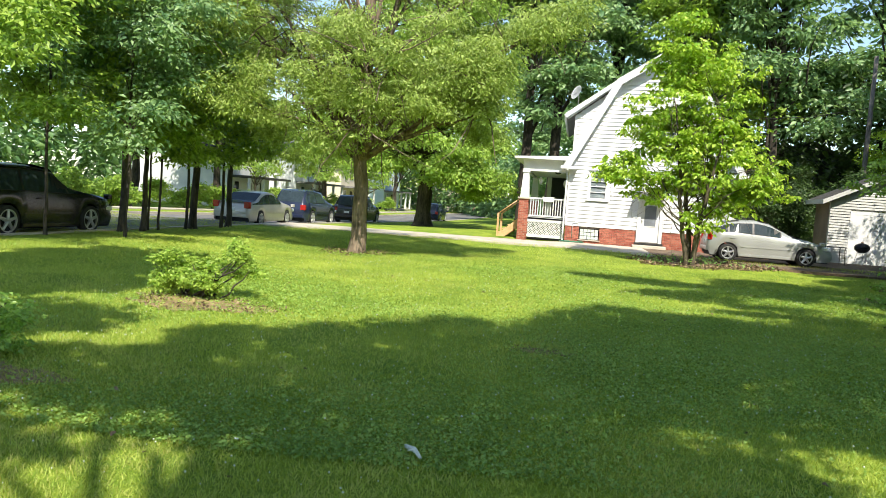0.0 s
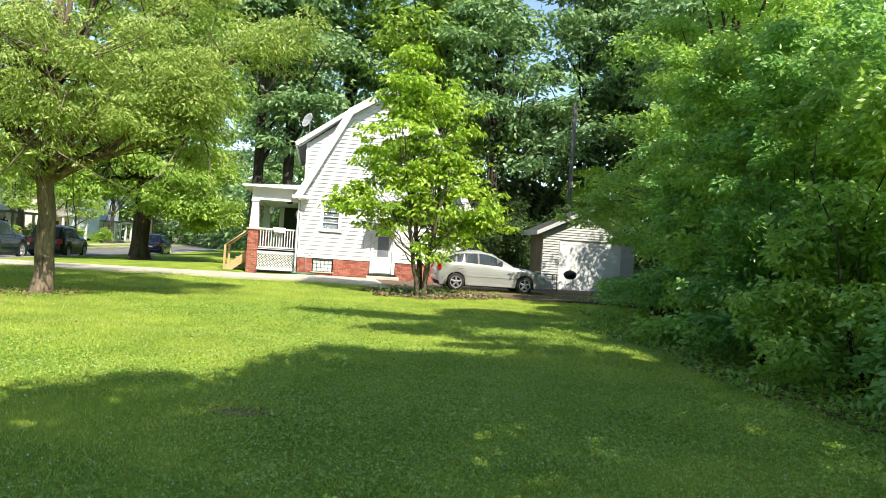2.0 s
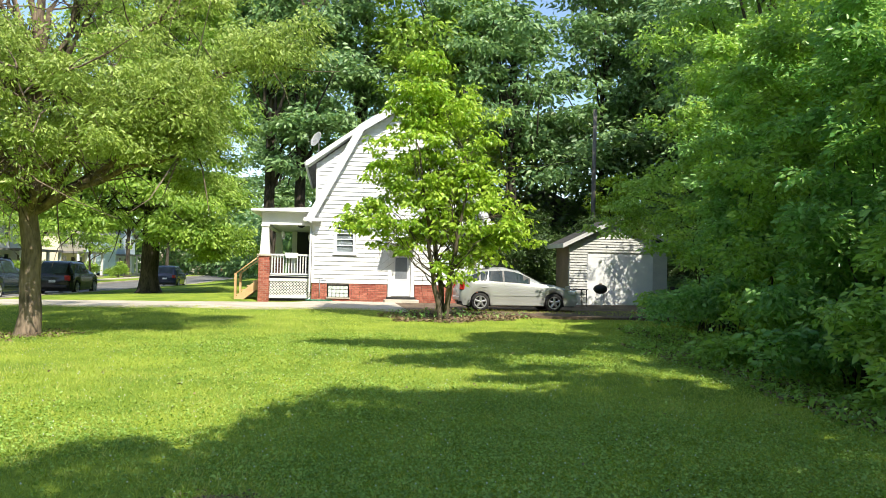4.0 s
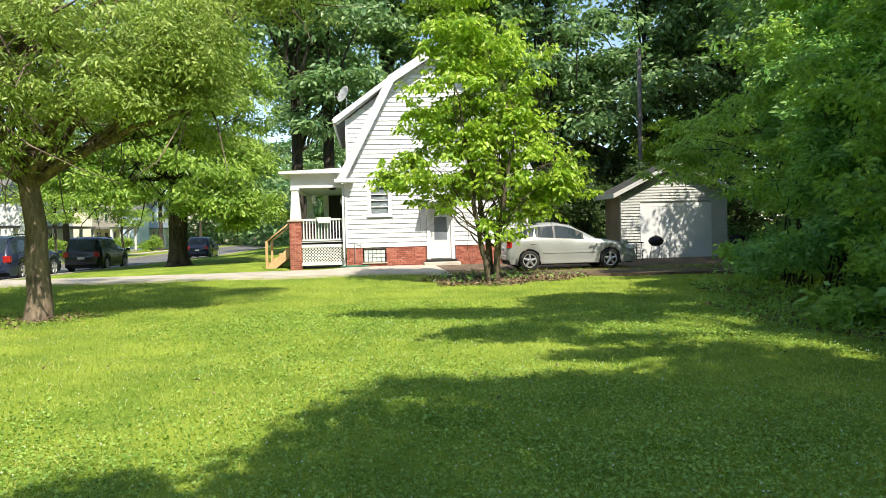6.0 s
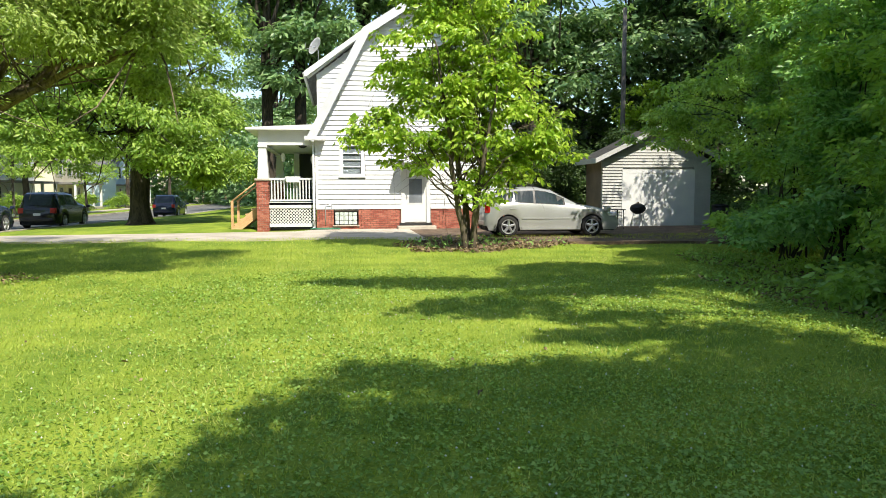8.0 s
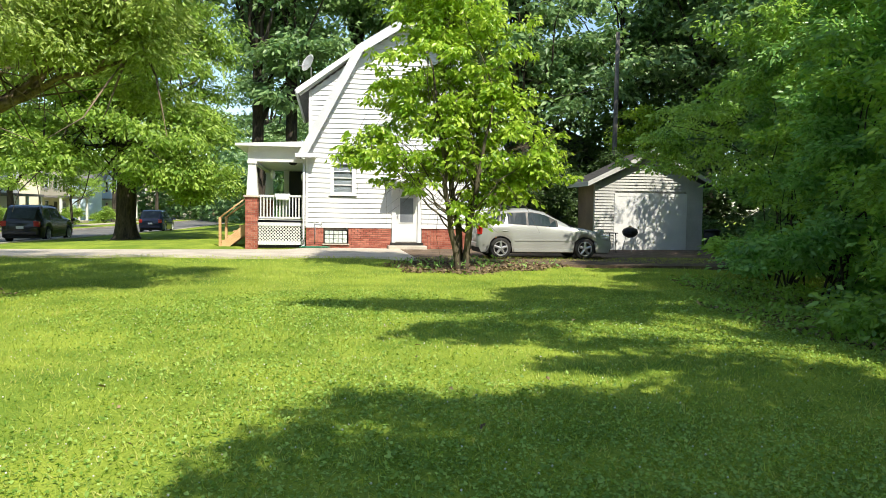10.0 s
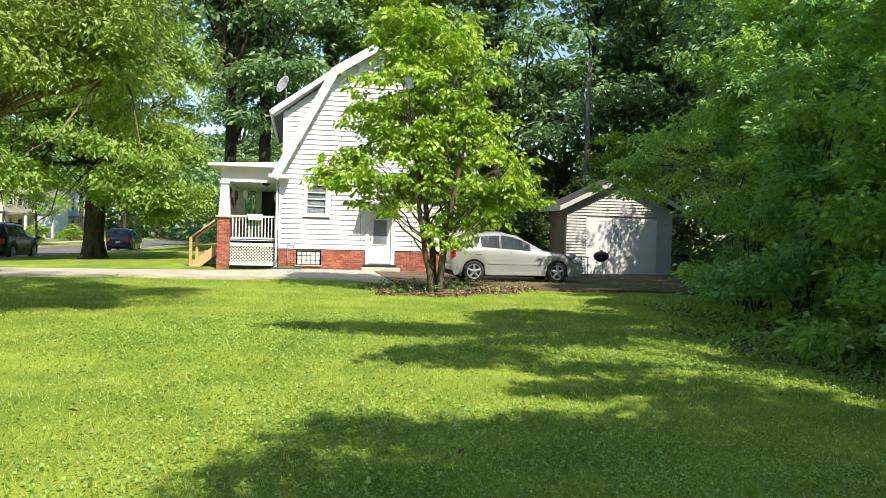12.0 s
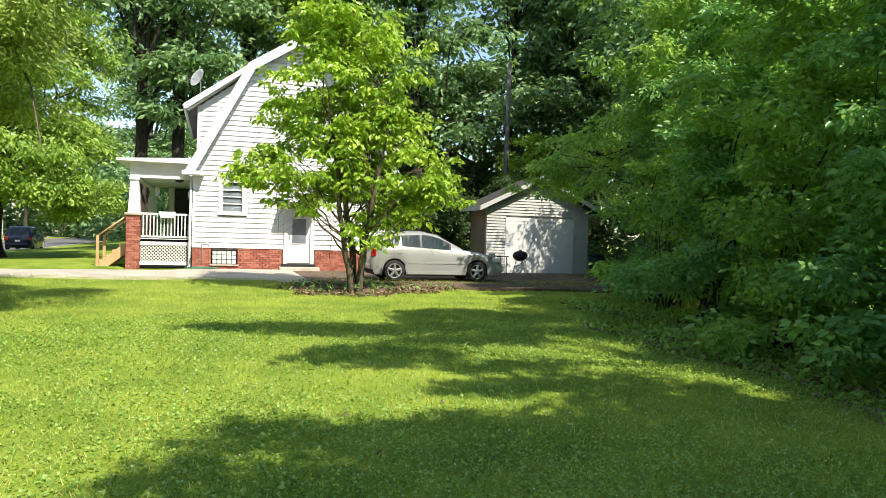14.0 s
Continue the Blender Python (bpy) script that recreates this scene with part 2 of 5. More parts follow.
def leaf_mesh(name, base, way, up, length, width, material):
    """Folded pointed leaves: base point, direction, upper side, size."""
    way = unit(way)
    side = unit(np.cross(way, up))
    up = np.cross(side, way)
    L, W = length[:, None], width[:, None]
    mid = base + way * L * 0.45
    v = np.stack([base, mid - side * W * 0.5 + up * W * 0.22, base + way * L - up * L * 0.12, mid + side * W * 0.5 + up * W * 0.22], axis=1).reshape(-1, 3)
    i = np.arange(len(base))[:, None] * 4
    t = np.concatenate([i + [0, 2, 1], i + [0, 3, 2]], axis=1).reshape(-1, 3)
    return raw_mesh(name, v, t, material)


def clump_leaves(rng, centres, radius, per, length, flat=0.45, droop=0.35, jitter=0.6):
    """Leaf bases, directions, upper sides and lengths for sprays round the given centres."""
    n = len(centres) * per
    c = np.repeat(centres, per, axis=0)
    r = np.repeat(radius, per)
    d = rng.normal(size=(n, 3))
    d = unit(d) * (rng.random(n) ** 0.45)[:, None]
    d[:, 2] *= flat
    base = c + d * r[:, None]
    base[:, 2] -= droop * r * (d[:, 0] ** 2 + d[:, 1] ** 2)
    way = d + rng.normal(size=(n, 3)) * 0.5
    way[:, 2] = way[:, 2] * 0.5 - droop
    up = rng.normal(size=(n, 3)) * jitter * 0.7 + np.repeat(rng.normal(size=(len(centres), 3)) * 0.65, per, axis=0)
    up += np.array((0.15, -0.5, 0.8))
    return base, way, up, length * rng.uniform(0.65, 1.25, n)


def lobe_points(rng, lobes, count, shell=0.45):
    """Points in a set of ellipsoids (cx, cy, cz, rx, ry, rz), more of them near the outside."""
    lb = np.array(lobes, float)
    vol = (lb[:, 3] * lb[:, 4] * lb[:, 5]) ** 0.8
    pick = rng.choice(len(lb), count, p=vol / vol.sum())
    d = unit(rng.normal(size=(count, 3))) * (rng.random(count) ** shell)[:, None]
    return lb[pick, :3] + d * lb[pick, 3:]


def bend(rng, a, b, n=6, sag=0.0, wob=0.06):
    """A wavering line from a to b."""
    a, b = np.array(a, float), np.array(b, float)
    L = np.linalg.norm(b - a)
    off = np.cumsum(rng.normal(size=(n, 3)), axis=0) * wob * L / math.sqrt(n)
    u = np.linspace(0, 1, n)
    off -= off[0] + (off[-1] - off[0]) * u[:, None]
    p = a + (b - a) * u[:, None] + off
    p[:, 2] += sag * L * np.sin(np.pi * u)
    return [Vector(q) for q in p]


def tree(name, x, y, z, height, girth, lobes, clumps, per, leaf, material, bark, label, seed, spread=0.5, limbs=14, fork=0.3, lean=(0, 0), flat=0.45, droop=0.35, wide=0.5, stems=1, group="", shell=0.45, twigs=True, limb_r=0.34, boughs=60, bough=1.3, wob=0.012, pad=0.28):
    """Tapered trunk, limbs that reach into the crown, and a crown of leaf sprays. Lobes are relative to the foot."""
    rng = np.random.default_rng(seed)
    th = thing(name, x, y, z, label, "tree", group)
    foot = np.array((x, y, z))
    lb = [(x + a, y + b, z + c, d, e, f) for a, b, c, d, e, f in lobes]
    top = foot + np.array((lean[0], lean[1], height * 0.86))
    bm = bmesh.new()
    lines = []
    for s in range(stems):
        a = math.tau * s / stems + 0.5
        away = np.array((math.cos(a), math.sin(a), 0)) * (0.0 if stems == 1 else 1.0)
        tip = top + away * height * 0.13 - np.array((0, 0, 0 if s == 0 else height * 0.12 * s))
        pts = bend(rng, foot + away * girth * 0.35 - np.array((0, 0, 0.12)), tip, 16, wob=wob)
        g = girth if stems == 1 else girth * 0.62
        rad = [g * (1 - 0.82 * i / 15) for i in range(16)]
        a0, a1 = pts[0].copy(), pts[1].copy()
        for q, w in ((0.75, 1.02), (0.5, 1.10), (0.28, 1.28), (0.14, 1.52)):
            pts.insert(1, a0.lerp(a1, q))
            rad.insert(1, g * w)
        rad[0] = g * 1.9
        bm_tube(bm, pts, rad, 18)
        lines.append((pts, rad))
    for v in bm.verts:
        v.co += noise.noise_vector(Vector((v.co.x * 3.1, v.co.y * 3.1, v.co.z * 1.1 + seed))) * girth * 0.20
    part("trunk", bm, bark, th, smooth=True)
    bo = lobe_points(rng, lb, boughs, shell)
    pick = rng.integers(0, boughs, clumps)
    off = unit(rng.normal(size=(clumps, 3))) * (rng.random(clumps) ** 0.5)[:, None] * bough * rng.uniform(0.6, 1.3, boughs)[pick][:, None]
    off[:, 2] = off[:, 2] * pad - droop * 0.25 * (off[:, 0] ** 2 + off[:, 1] ** 2) / max(bough, 0.1)
    cl = bo[pick] + off
    if limbs:
        ends = bo[:limbs]
        for k, e in enumerate(ends):
            pts, rad = lines[k % len(lines)]
            want = z + max(fork * height, (e[2] - z) * 0.62 - 0.25 * math.hypot(e[0] - x, e[1] - y))
            i = min(range(len(pts)), key=lambda q: abs(pts[q].z - want))
            i = min(max(i, 2), len(pts) - 2)
            bl = bmesh.new()
            p = bend(rng, pts[i], e, 7, sag=0.08, wob=0.10)
            r0 = min(rad[i] * 0.75, max(girth * limb_r, 0.012))
            bm_tube(bl, p, [r0 * (1 - 0.85 * q / 6) for q in range(7)], 7)
            if twigs:
                for q in range(2, 7):
                    for _ in range(2):
                        w = p[q] + Vector(rng.normal(size=3)) * 0.16 * height * 0.5 + Vector((0, 0, 0.1))
                        bm_tube(bl, bend(rng, p[q], w, 4, wob=0.12), [r0 * 0.3, r0 * 0.2, r0 * 0.13, r0 * 0.06], 4, cap=False)
            part("limb", bl, bark, th, smooth=True)
    rad = rng.uniform(0.6, 1.3, clumps) * spread
    base, way, up, ln = clump_leaves(rng, cl, rad, per, leaf, flat, droop)
    part("crown", leaf_mesh("crown", base, way, up, ln, ln * wide, material), material, th)
    return th


def road_z(y):
    return -0.08 - 0.24 * np.clip((np.asarray(y) - 26) / 20, 0, 1) - 0.25 * np.clip((np.asarray(y) - 46) / 25, 0, 1)


def ground_z(x, y):
    s = np.clip((np.asarray(y) - 22) / 5, 0, 1)
    s = s * s * (3 - 2 * s)
    d = np.clip((-5.0 - np.asarray(x)) / 5.5, 0, 1)
    d = d * d * (3 - 2 * d)
    lawn = -0.12 + 0.15 * s
    return lawn + (road_z(y) + 0.09 - lawn) * d


# ---- ground, street, drive ----
def build_ground():
    xs = np.unique(np.concatenate([np.array([-900, -400, -200, -120, -80, -60, -45, -35, -28]), np.arange(-24, 24.01, 0.5), np.array([28, 35, 45, 60, 90, 150, 300, 900])]))
    ys = np.unique(np.concatenate([np.array([-900, -300, -100, -50, -30, -20, -14]), np.arange(-10, 56.01, 0.5), np.array([60, 66, 74, 85, 100, 130, 200, 400, 900])]))
    X, Y = np.meshgrid(xs, ys)
    Z = ground_z(X, Y)
    near = (np.abs(X) < 30) & (np.abs(Y - 20) < 40)
    bumps = 0.018 * (np.sin(X * 1.3 + np.sin(Y * 0.9)) + np.sin(Y * 1.7 + 1.3 * np.sin(X * 0.7)))
    Z = Z + np.where(near & (X > -10), bumps, 0)
    Z = Z - np.where((X < -11.3) & (X > -18.6), 0.3, 0)
    Z = Z - np.where((Y > 26.9) & (Y < 33) & (X > -11) & (X < 17), 0.05, 0)
    Z = Z - np.where((Y > 26.0 - 0.15 * (X - 4.2)) & (Y < 33) & (X > 4.4) & (X < 17.2), 0.07, 0)
    v = np.stack([X, Y, Z], -1).reshape(-1, 3)
    w, h = len(xs), len(ys)
    i = (np.arange(h - 1)[:, None] * w + np.arange(w - 1)[None, :]).reshape(-1, 1)
    t = np.concatenate([i + [0, 1, w + 1], i + [0, w + 1, w]], axis=1).reshape(-1, 3)
    tagged(new("ground", raw_mesh("ground", v, t, M_GRASS, smooth=True)), "mown green lawn with clover and bare patches", "lawn", kind="structure")


build_ground()


def strip(name, x0, x1, ys, rise, thick, material, label, category):
    """A long slab that follows the street's fall."""
    bm = bmesh.new()
    rows = []
    for y in ys:
        z = float(road_z(y)) + rise
        rows.append([bm.verts.new(p) for p in ((x0, y, z - thick), (x1, y, z - thick), (x1, y, z), (x0, y, z))])
    for a, b in zip(rows, rows[1:]):
        for k in range(4):
            bm.faces.new((a[k], a[(k + 1) % 4], b[(k + 1) % 4], b[k]))
    bm.faces.new(rows[0][::-1])
    bm.faces.new(rows[-1])
    bmesh.ops.recalc_face_normals(bm, faces=bm.faces[:])
    solid(name, bm, material, label, category, kind="structure")


YS = [-200, -60, 0, 20, 26, 30, 34, 38, 42, 46, 52, 60, 71, 90, 134]
strip("road", -18.6, -11.3, YS, 0.0, 0.25, M_ASPHALT, "grey worn asphalt street with parked cars", "road")
strip("kerb", -11.3, -11.12, YS, 0.12, 0.4, M_CONCRETE, "pale concrete kerb along the street", "kerb")
strip("far_kerb", -18.78, -18.6, YS, 0.12, 0.4, M_CONCRETE, "pale concrete kerb across the street", "kerb")
solid("driveway", bm_prism(bmesh.new(), [(-11.1, 27.0), (-9, 27.1), (0.5, 27.2), (2.5, 26.4), (4.2, 25.9), (4.2, 32.4), (1.0, 32.4), (0.2, 31.2), (-4, 30.7), (-11.1, 30.3)], "z", -0.15, 0.035), M_CONCRETE, "pale worn concrete driveway leading to the street", "driveway", kind="structure")
solid("garage_apron", bm_prism(bmesh.new(), [(4.2, 25.6), (9.1, 24.6), (17.5, 23.6), (17.5, 32.75), (4.2, 32.4)], "z", -0.15, 0.02), M_DIRT, "brown dirt and gravel yard before the garage", "driveway", kind="structure")

# ---- the white gambrel house ----
HX0, HX1, HY, RIDGE_X = 0.88, 7.92, 32.49, 4.40
GAMBREL = [(0.59, 3.28), (2.62, 7.15), (4.40, 8.30), (6.18, 7.15), (8.21, 3.28)]
house = thing("house", 4.4, 37.0, 0.0, "white clapboard house with a gambrel roof and brick base", "house")


def gambrel_at(z):
    """Left end of the wall at height z, under the roof."""
    if z < 3.4:
        return HX0
    if z < 7.05:
        return max(HX0, 0.72 + (z - 3.28) * (2.62 - 0.59) / (7.15 - 3.28))
    return 2.75 + (z - 7.05) * (4.40 - 2.62) / (8.30 - 7.15)


OPENINGS = [(1.72, 2.64, 1.90, 3.16), (3.95, 5.05, 0.22, 2.45), (6.75, 7.7, 1.85, 3.2), (4.5, 5.35, 4.15, 5.45)]


def build_house():
    wall = boxes((HX0 + 0.03, HX1 - 0.03, HY + 0.10, 42.0, 0.7, 3.3))
    bm_prism(wall, [(1.0, 3.3), (2.66, 6.95), (4.4, 8.1), (6.14, 6.95), (7.8, 3.3)], "y", HY + 0.10, 42.0)
    w = part("wall", wall, M_WHITE, house, "white clapboard walls")
    step, z, k = 0.178, 0.77, 0
    while z < 8.1:
        z1 = min(z + step, 8.12)
        x0 = gambrel_at(z1 - 0.02)
        x1 = 2 * RIDGE_X - x0
        spans = [(x0, x1)]
        for a, b, c, d in OPENINGS:
            if z1 > c + 0.02 and z < d - 0.02:
                spans = [s for (p, q) in spans for s in ((p, min(q, a)), (max(p, b), q)) if s[1] - s[0] > 0.02]
        for p, q in spans:
            bm = bmesh.new()
            bm_prism(bm, [(HY - 0.018, z), (HY + 0.11, z), (HY + 0.11, z1 + 0.012), (HY + 0.02, z1 + 0.012)], "x", p, q)
            part("clapboard", bm, M_WHITE, w)
        z += step
    part("foundation", boxes((HX0 + 0.04, HX1 - 0.04, HY + 0.05, 41.9, -0.3, 0.75)), M_MORTAR, house, "brick foundation")
    # roof planes with overhang
    roof = bmesh.new()
    inner = [(0.68, 3.2), (2.70, 7.02), (4.40, 8.14), (6.10, 7.02), (8.12, 3.2)]
    bm_prism(roof, GAMBREL + inner[::-1], "y", 32.07, 42.4)
    part("roof", roof, M_SHINGLE, house, "grey shingle gambrel roof")
    # rake boards
    for flip in (1, -1):
        for (a, b), (c, d) in ((GAMBREL[0], GAMBREL[1]), (GAMBREL[1], GAMBREL[2])):
            n = Vector((d - b, -(c - a))).normalized() * 0.27
            out = [(a - n.x * 0.1, b - n.y * 0.1), (c - n.x * 0.1, d - n.y * 0.1), (c + n.x, d + n.y), (a + n.x, b + n.y)]
            if flip < 0:
                out = [(2 * RIDGE_X - u, v) for u, v in out]
            part("rake_board", bm_prism(bmesh.new(), out, "y", 32.02 - (0.006 if b > 4 else 0) - (0.003 if flip < 0 else 0), 32.066), M_RAKE, house, "grey-white rake board")
            sof = [(a + n.x * 0.3, b + n.y * 0.3), (c + n.x * 0.3, d + n.y * 0.3), (c + n.x * 0.75, d + n.y * 0.75), (a + n.x * 0.75, b + n.y * 0.75)]
            if flip < 0:
                sof = [(2 * RIDGE_X - u, v) for u, v in sof]
            part("soffit", bm_prism(bmesh.new(), sof, "y", 32.07, HY + 0.02), M_TRIM, house)
        x0, x1 = (0.50, 1.22) if flip > 0 else (7.58, 8.30)
        part("cornice_return", boxes((x0, x1, 32.0, HY + 0.05, 3.22, 3.36), bevel=0.015), M_TRIM, house, "boxed white cornice return")
    return w


house_wall = build_house()

# ---- garage ----
GX0, GX1, GY = 11.78, 16.24, 32.75
garage = thing("garage", 14.0, 36.0, 0.0, "pale clapboard garage with a white roll-up door", "garage")


def build_garage():
    g = bmesh.new()
    bm_prism(g, [(GX0, -0.2), (GX1, -0.2), (GX1, 2.6), (14.0, 3.72), (GX0, 2.6)], "y", GY + 0.10, 34.6)
    w = part("wall", g, M_GARAGE, garage)
    z = 0.0
    while z < 3.7:
        z1 = z + 0.115
        x0 = GX0 if z1 < 2.6 else GX0 + (z1 - 2.6) * 2.22 / 1.12
        spans = [(x0, 28.02 - x0)]
        if z < 2.28:
            spans = [(x0, 12.60), (15.52, 28.02 - x0)]
        for p, q in spans:
            if q - p > 0.03:
                part("clapboard", bm_prism(bmesh.new(), [(GY - 0.022, z), (GY + 0.11, z), (GY + 0.11, z1 + 0.01), (GY + 0.02, z1 + 0.01)], "x", p, q), M_GARAGE, w)
        z += 0.115
    # Thin panel over the left wall; its dark brown includes the shade there.
    part("shaded_side_panel", boxes((GX0 - 0.012, GX0 - 0.002, GY + 0.14, 34.58, 0.0, 2.5)), M_BROWN_SHADE, garage, "brown side wall with its shade put into the colour")
    rf = bmesh.new()
    bm_prism(rf, [(11.40, 2.62), (14.0, 3.86), (16.60, 2.62), (16.60, 2.50), (14.0, 3.74), (11.40, 2.50)], "y", 32.40, 34.8)
    part("roof", rf, M_SHINGLE_DARK, garage, "grey shingle roof")
    for s in (1, -1):
        o = [(11.36, 2.62), (14.0, 3.90), (14.0, 3.72), (11.36, 2.44)]
        o = o if s > 0 else [(28.02 - u, v) for u, v in o]
        # Siding grey on the rake puts its shade into the colour.
        part("rake_board", bm_prism(bmesh.new(), o, "y", 32.36, 32.40), M_GARAGE, garage)
    part("fascia", boxes((11.36, 11.396, 32.404, 34.8, 2.44, 2.63)), M_RAKE, garage)
    part("soffit", bm_prism(bmesh.new(), [(11.40, 2.496), (11.77, 2.67), (11.77, 2.645), (11.40, 2.47)], "y", 32.41, 34.6), M_GARAGE, garage)
    d = part("door", boxes((12.72, 15.42, GY - 0.02, GY + 0.04, 0.02, 2.08)), M_TRIM, garage, "white panelled roll-up door")
    part("door_frame", boxes((12.58, 12.72, GY - 0.03, GY + 0.06, 0, 2.22), (15.42, 15.56, GY - 0.03, GY + 0.06, 0, 2.22), (12.72, 15.42, GY - 0.03, GY + 0.06, 2.08, 2.22)), M_TRIM, garage)


build_garage()

# ---- openings and brickwork of the house ----
def brick_face(x0, x1, z0, z1, y, depth=0.09, axis="y"):
    """Running bond with recessed joints, one joined mesh."""
    bm = bmesh.new()
    rows = max(1, round((z1 - z0) / 0.078))
    h = (z1 - z0) / rows
    for r in range(rows):
        x = x0 - (0.108 if r % 2 else 0)
        while x < x1 - 0.01:
            a, b = max(x, x0) + 0.005, min(x + 0.206, x1) - 0.002
            if b - a > 0.02:
                p = random.uniform(-0.003, 0.004)
                if axis == "y":
                    bm_box(bm, a, b, y - p, y + depth, z0 + r * h + 0.005, z0 + (r + 1) * h - 0.005)
                else:
                    bm_box(bm, y - p, y + depth, a, b, z0 + r * h + 0.005, z0 + (r + 1) * h - 0.005)
            x += 0.216
    return bm


def house_front():
    for a, b in ((HX0, 1.50), (2.39, 3.93), (5.07, HX1)):
        part("bricks", brick_face(a, b, -0.08, 0.755, HY), M_BRICK, house, "red brick foundation courses")
    part("bricks", brick_face(1.50, 2.39, -0.08, 0.15, HY), M_BRICK, house)
    part("water_table", boxes((HX0 - 0.01, 3.95, HY - 0.03, HY + 0.04, 0.755, 0.80), (5.05, HX1 + 0.01, HY - 0.03, HY + 0.04, 0.755, 0.80)), M_TRIM, house)
    for x in (HX0 - 0.02, HX1 - 0.07):
        part("corner_board", boxes((x, x + 0.09, HY - 0.025, HY + 0.06, 0.80, 3.25)), M_TRIM, house)
    part("downspout", bm_tube(bmesh.new(), [(0.80, HY - 0.03, 3.2), (0.80, HY - 0.03, 0.4), (0.80, HY - 0.03, 0.12), (0.72, HY - 0.25, 0.05)], [0.04] * 4, 8), M_TRIM, house, "white downspout", smooth=True)

    def window(x0, x1, z0, z1, bars=1, name="window"):
        w = part(name, boxes((x0 + 0.13, x1 - 0.13, HY + 0.055, HY + 0.07, z0 + 0.12, z1 - 0.08)), M_BLIND, house, "sash window with drawn grey blind")
        part("window_frame", boxes((x0, x0 + 0.14, HY - 0.035, HY + 0.08, z0 + 0.06, z1), (x1 - 0.14, x1, HY - 0.035, HY + 0.08, z0 + 0.06, z1), (x0 + 0.14, x1 - 0.14, HY - 0.035, HY + 0.08, z1 - 0.12, z1), (x0 + 0.14, x1 - 0.14, HY - 0.03, HY + 0.08, z0 + 0.06, z0 + 0.14)), M_TRIM, w)
        part("sill", boxes((x0 - 0.04, x1 + 0.04, HY - 0.07, HY + 0.05, z0, z0 + 0.06), bevel=0.008), M_TRIM, w)
        zm = (z0 + z1) / 2
        for k, z in enumerate((z0 + 0.40, zm + 0.02, z1 - 0.38)[: 1 + 2 * bars]):
            part("sash_bar", boxes((x0 + 0.14, x1 - 0.14, HY - 0.005 * k, HY + 0.06, z - 0.018, z + 0.018)), M_TRIM, w)
        g = part("pane", boxes((x0 + 0.14, x1 - 0.14, HY + 0.03, HY + 0.036, z0 + 0.14, z1 - 0.12)), M_PANE, w)
        g.visible_shadow = False
    window(*OPENINGS[0])
    window(*OPENINGS[2])
    window(*OPENINGS[3])
    # glass-block light in the foundation
    gb = part("basement_window", boxes((1.50, 2.39, HY + 0.05, HY + 0.09, 0.15, 0.755)), M_MORTAR, house, "glass-block basement window")
    part("lintel", boxes((1.50, 2.39, HY - 0.01, HY + 0.08, 0.68, 0.752)), M_BARK_DARK, gb)
    part("sill", boxes((1.46, 2.43, HY - 0.05, HY + 0.08, 0.13, 0.18), bevel=0.01), M_CONCRETE, gb)
    for i in range(5):
        for k in range(3):
            x, z = 1.545 + i * 0.162, 0.20 + k * 0.157
            part("glass_block", bm_box(bmesh.new(), x, x + 0.145, HY + 0.02, HY + 0.07, z, z + 0.14, bevel=0.012), M_BLOCK, gb)
    # side door with hood
    d = part("door", boxes((4.10, 4.90, HY + 0.03, HY + 0.08, 0.27, 2.33)), M_TRIM, house, "white storm door with upper glass")
    part("door_frame", boxes((3.96, 4.10, HY - 0.035, HY + 0.09, 0.22, 2.45), (4.90, 5.04, HY - 0.035, HY + 0.09, 0.22, 2.45), (4.10, 4.90, HY - 0.035, HY + 0.09, 2.33, 2.45)), M_TRIM, d)
    part("pane", boxes((4.26, 4.74, HY + 0.018, HY + 0.028, 0.98, 1.86)), M_BLIND, d, "grey glass pane")
    part("panel_moulding", boxes((4.22, 4.78, HY + 0.015, HY + 0.03, 0.94, 0.975), (4.22, 4.255, HY + 0.015, HY + 0.03, 0.975, 1.87), (4.745, 4.78, HY + 0.015, HY + 0.03, 0.975, 1.87), (4.22, 4.78, HY + 0.015, HY + 0.03, 1.87, 1.905)), M_TRIM, d)
    part("door_handle", bm_tube(bmesh.new(), [(4.17, HY + 0.03, 1.15), (4.17, HY - 0.03, 1.15), (4.17, HY - 0.03, 1.28), (4.17, HY + 0.03, 1.28)], [0.012] * 4, 6), M_ALLOY, d, smooth=True)
    part("threshold", boxes((3.90, 5.10, HY - 0.16, HY + 0.08, 0.16, 0.24), bevel=0.01), M_DARK, d)
    part("door_step", boxes((3.80, 5.2, HY - 0.55, HY + 0.04, -0.05, 0.14), bevel=0.02), M_CONCRETE, house, "concrete door step")
    hood = part("door_hood", bm_prism(bmesh.new(), [(HY - 0.95, 2.50), (HY + 0.02, 2.78), (HY + 0.02, 2.70), (HY - 0.95, 2.42)], "x", 3.86, 5.14), M_TRIM, house, "small white hood over the side door")
    for x in (3.92, 5.04):
        part("bracket", bm_tube(bmesh.new(), [(x + 0.02, HY - 0.85, 2.46), (x + 0.02, HY, 1.95)], [0.022, 0.022], 6), M_TRIM, hood)
    # tap and meter pipes
    part("tap_pipe", bm_tube(bmesh.new(), [(1.20, HY - 0.03, 0.20), (1.20, HY - 0.04, 0.92), (1.28, HY - 0.07, 0.95), (1.42, HY - 0.07, 0.93), (1.44, HY - 0.08, 0.84)], [0.018] * 5, 6), M_ALLOY, house, smooth=True)


M_PANE = glass_mat("sash_glass")
_b = M_PANE.node_tree.nodes["Principled BSDF"]
_b.inputs["Transmission Weight"].default_value = 1.0
for _l in list(_b.inputs["Base Color"].links):
    M_PANE.node_tree.links.remove(_l)
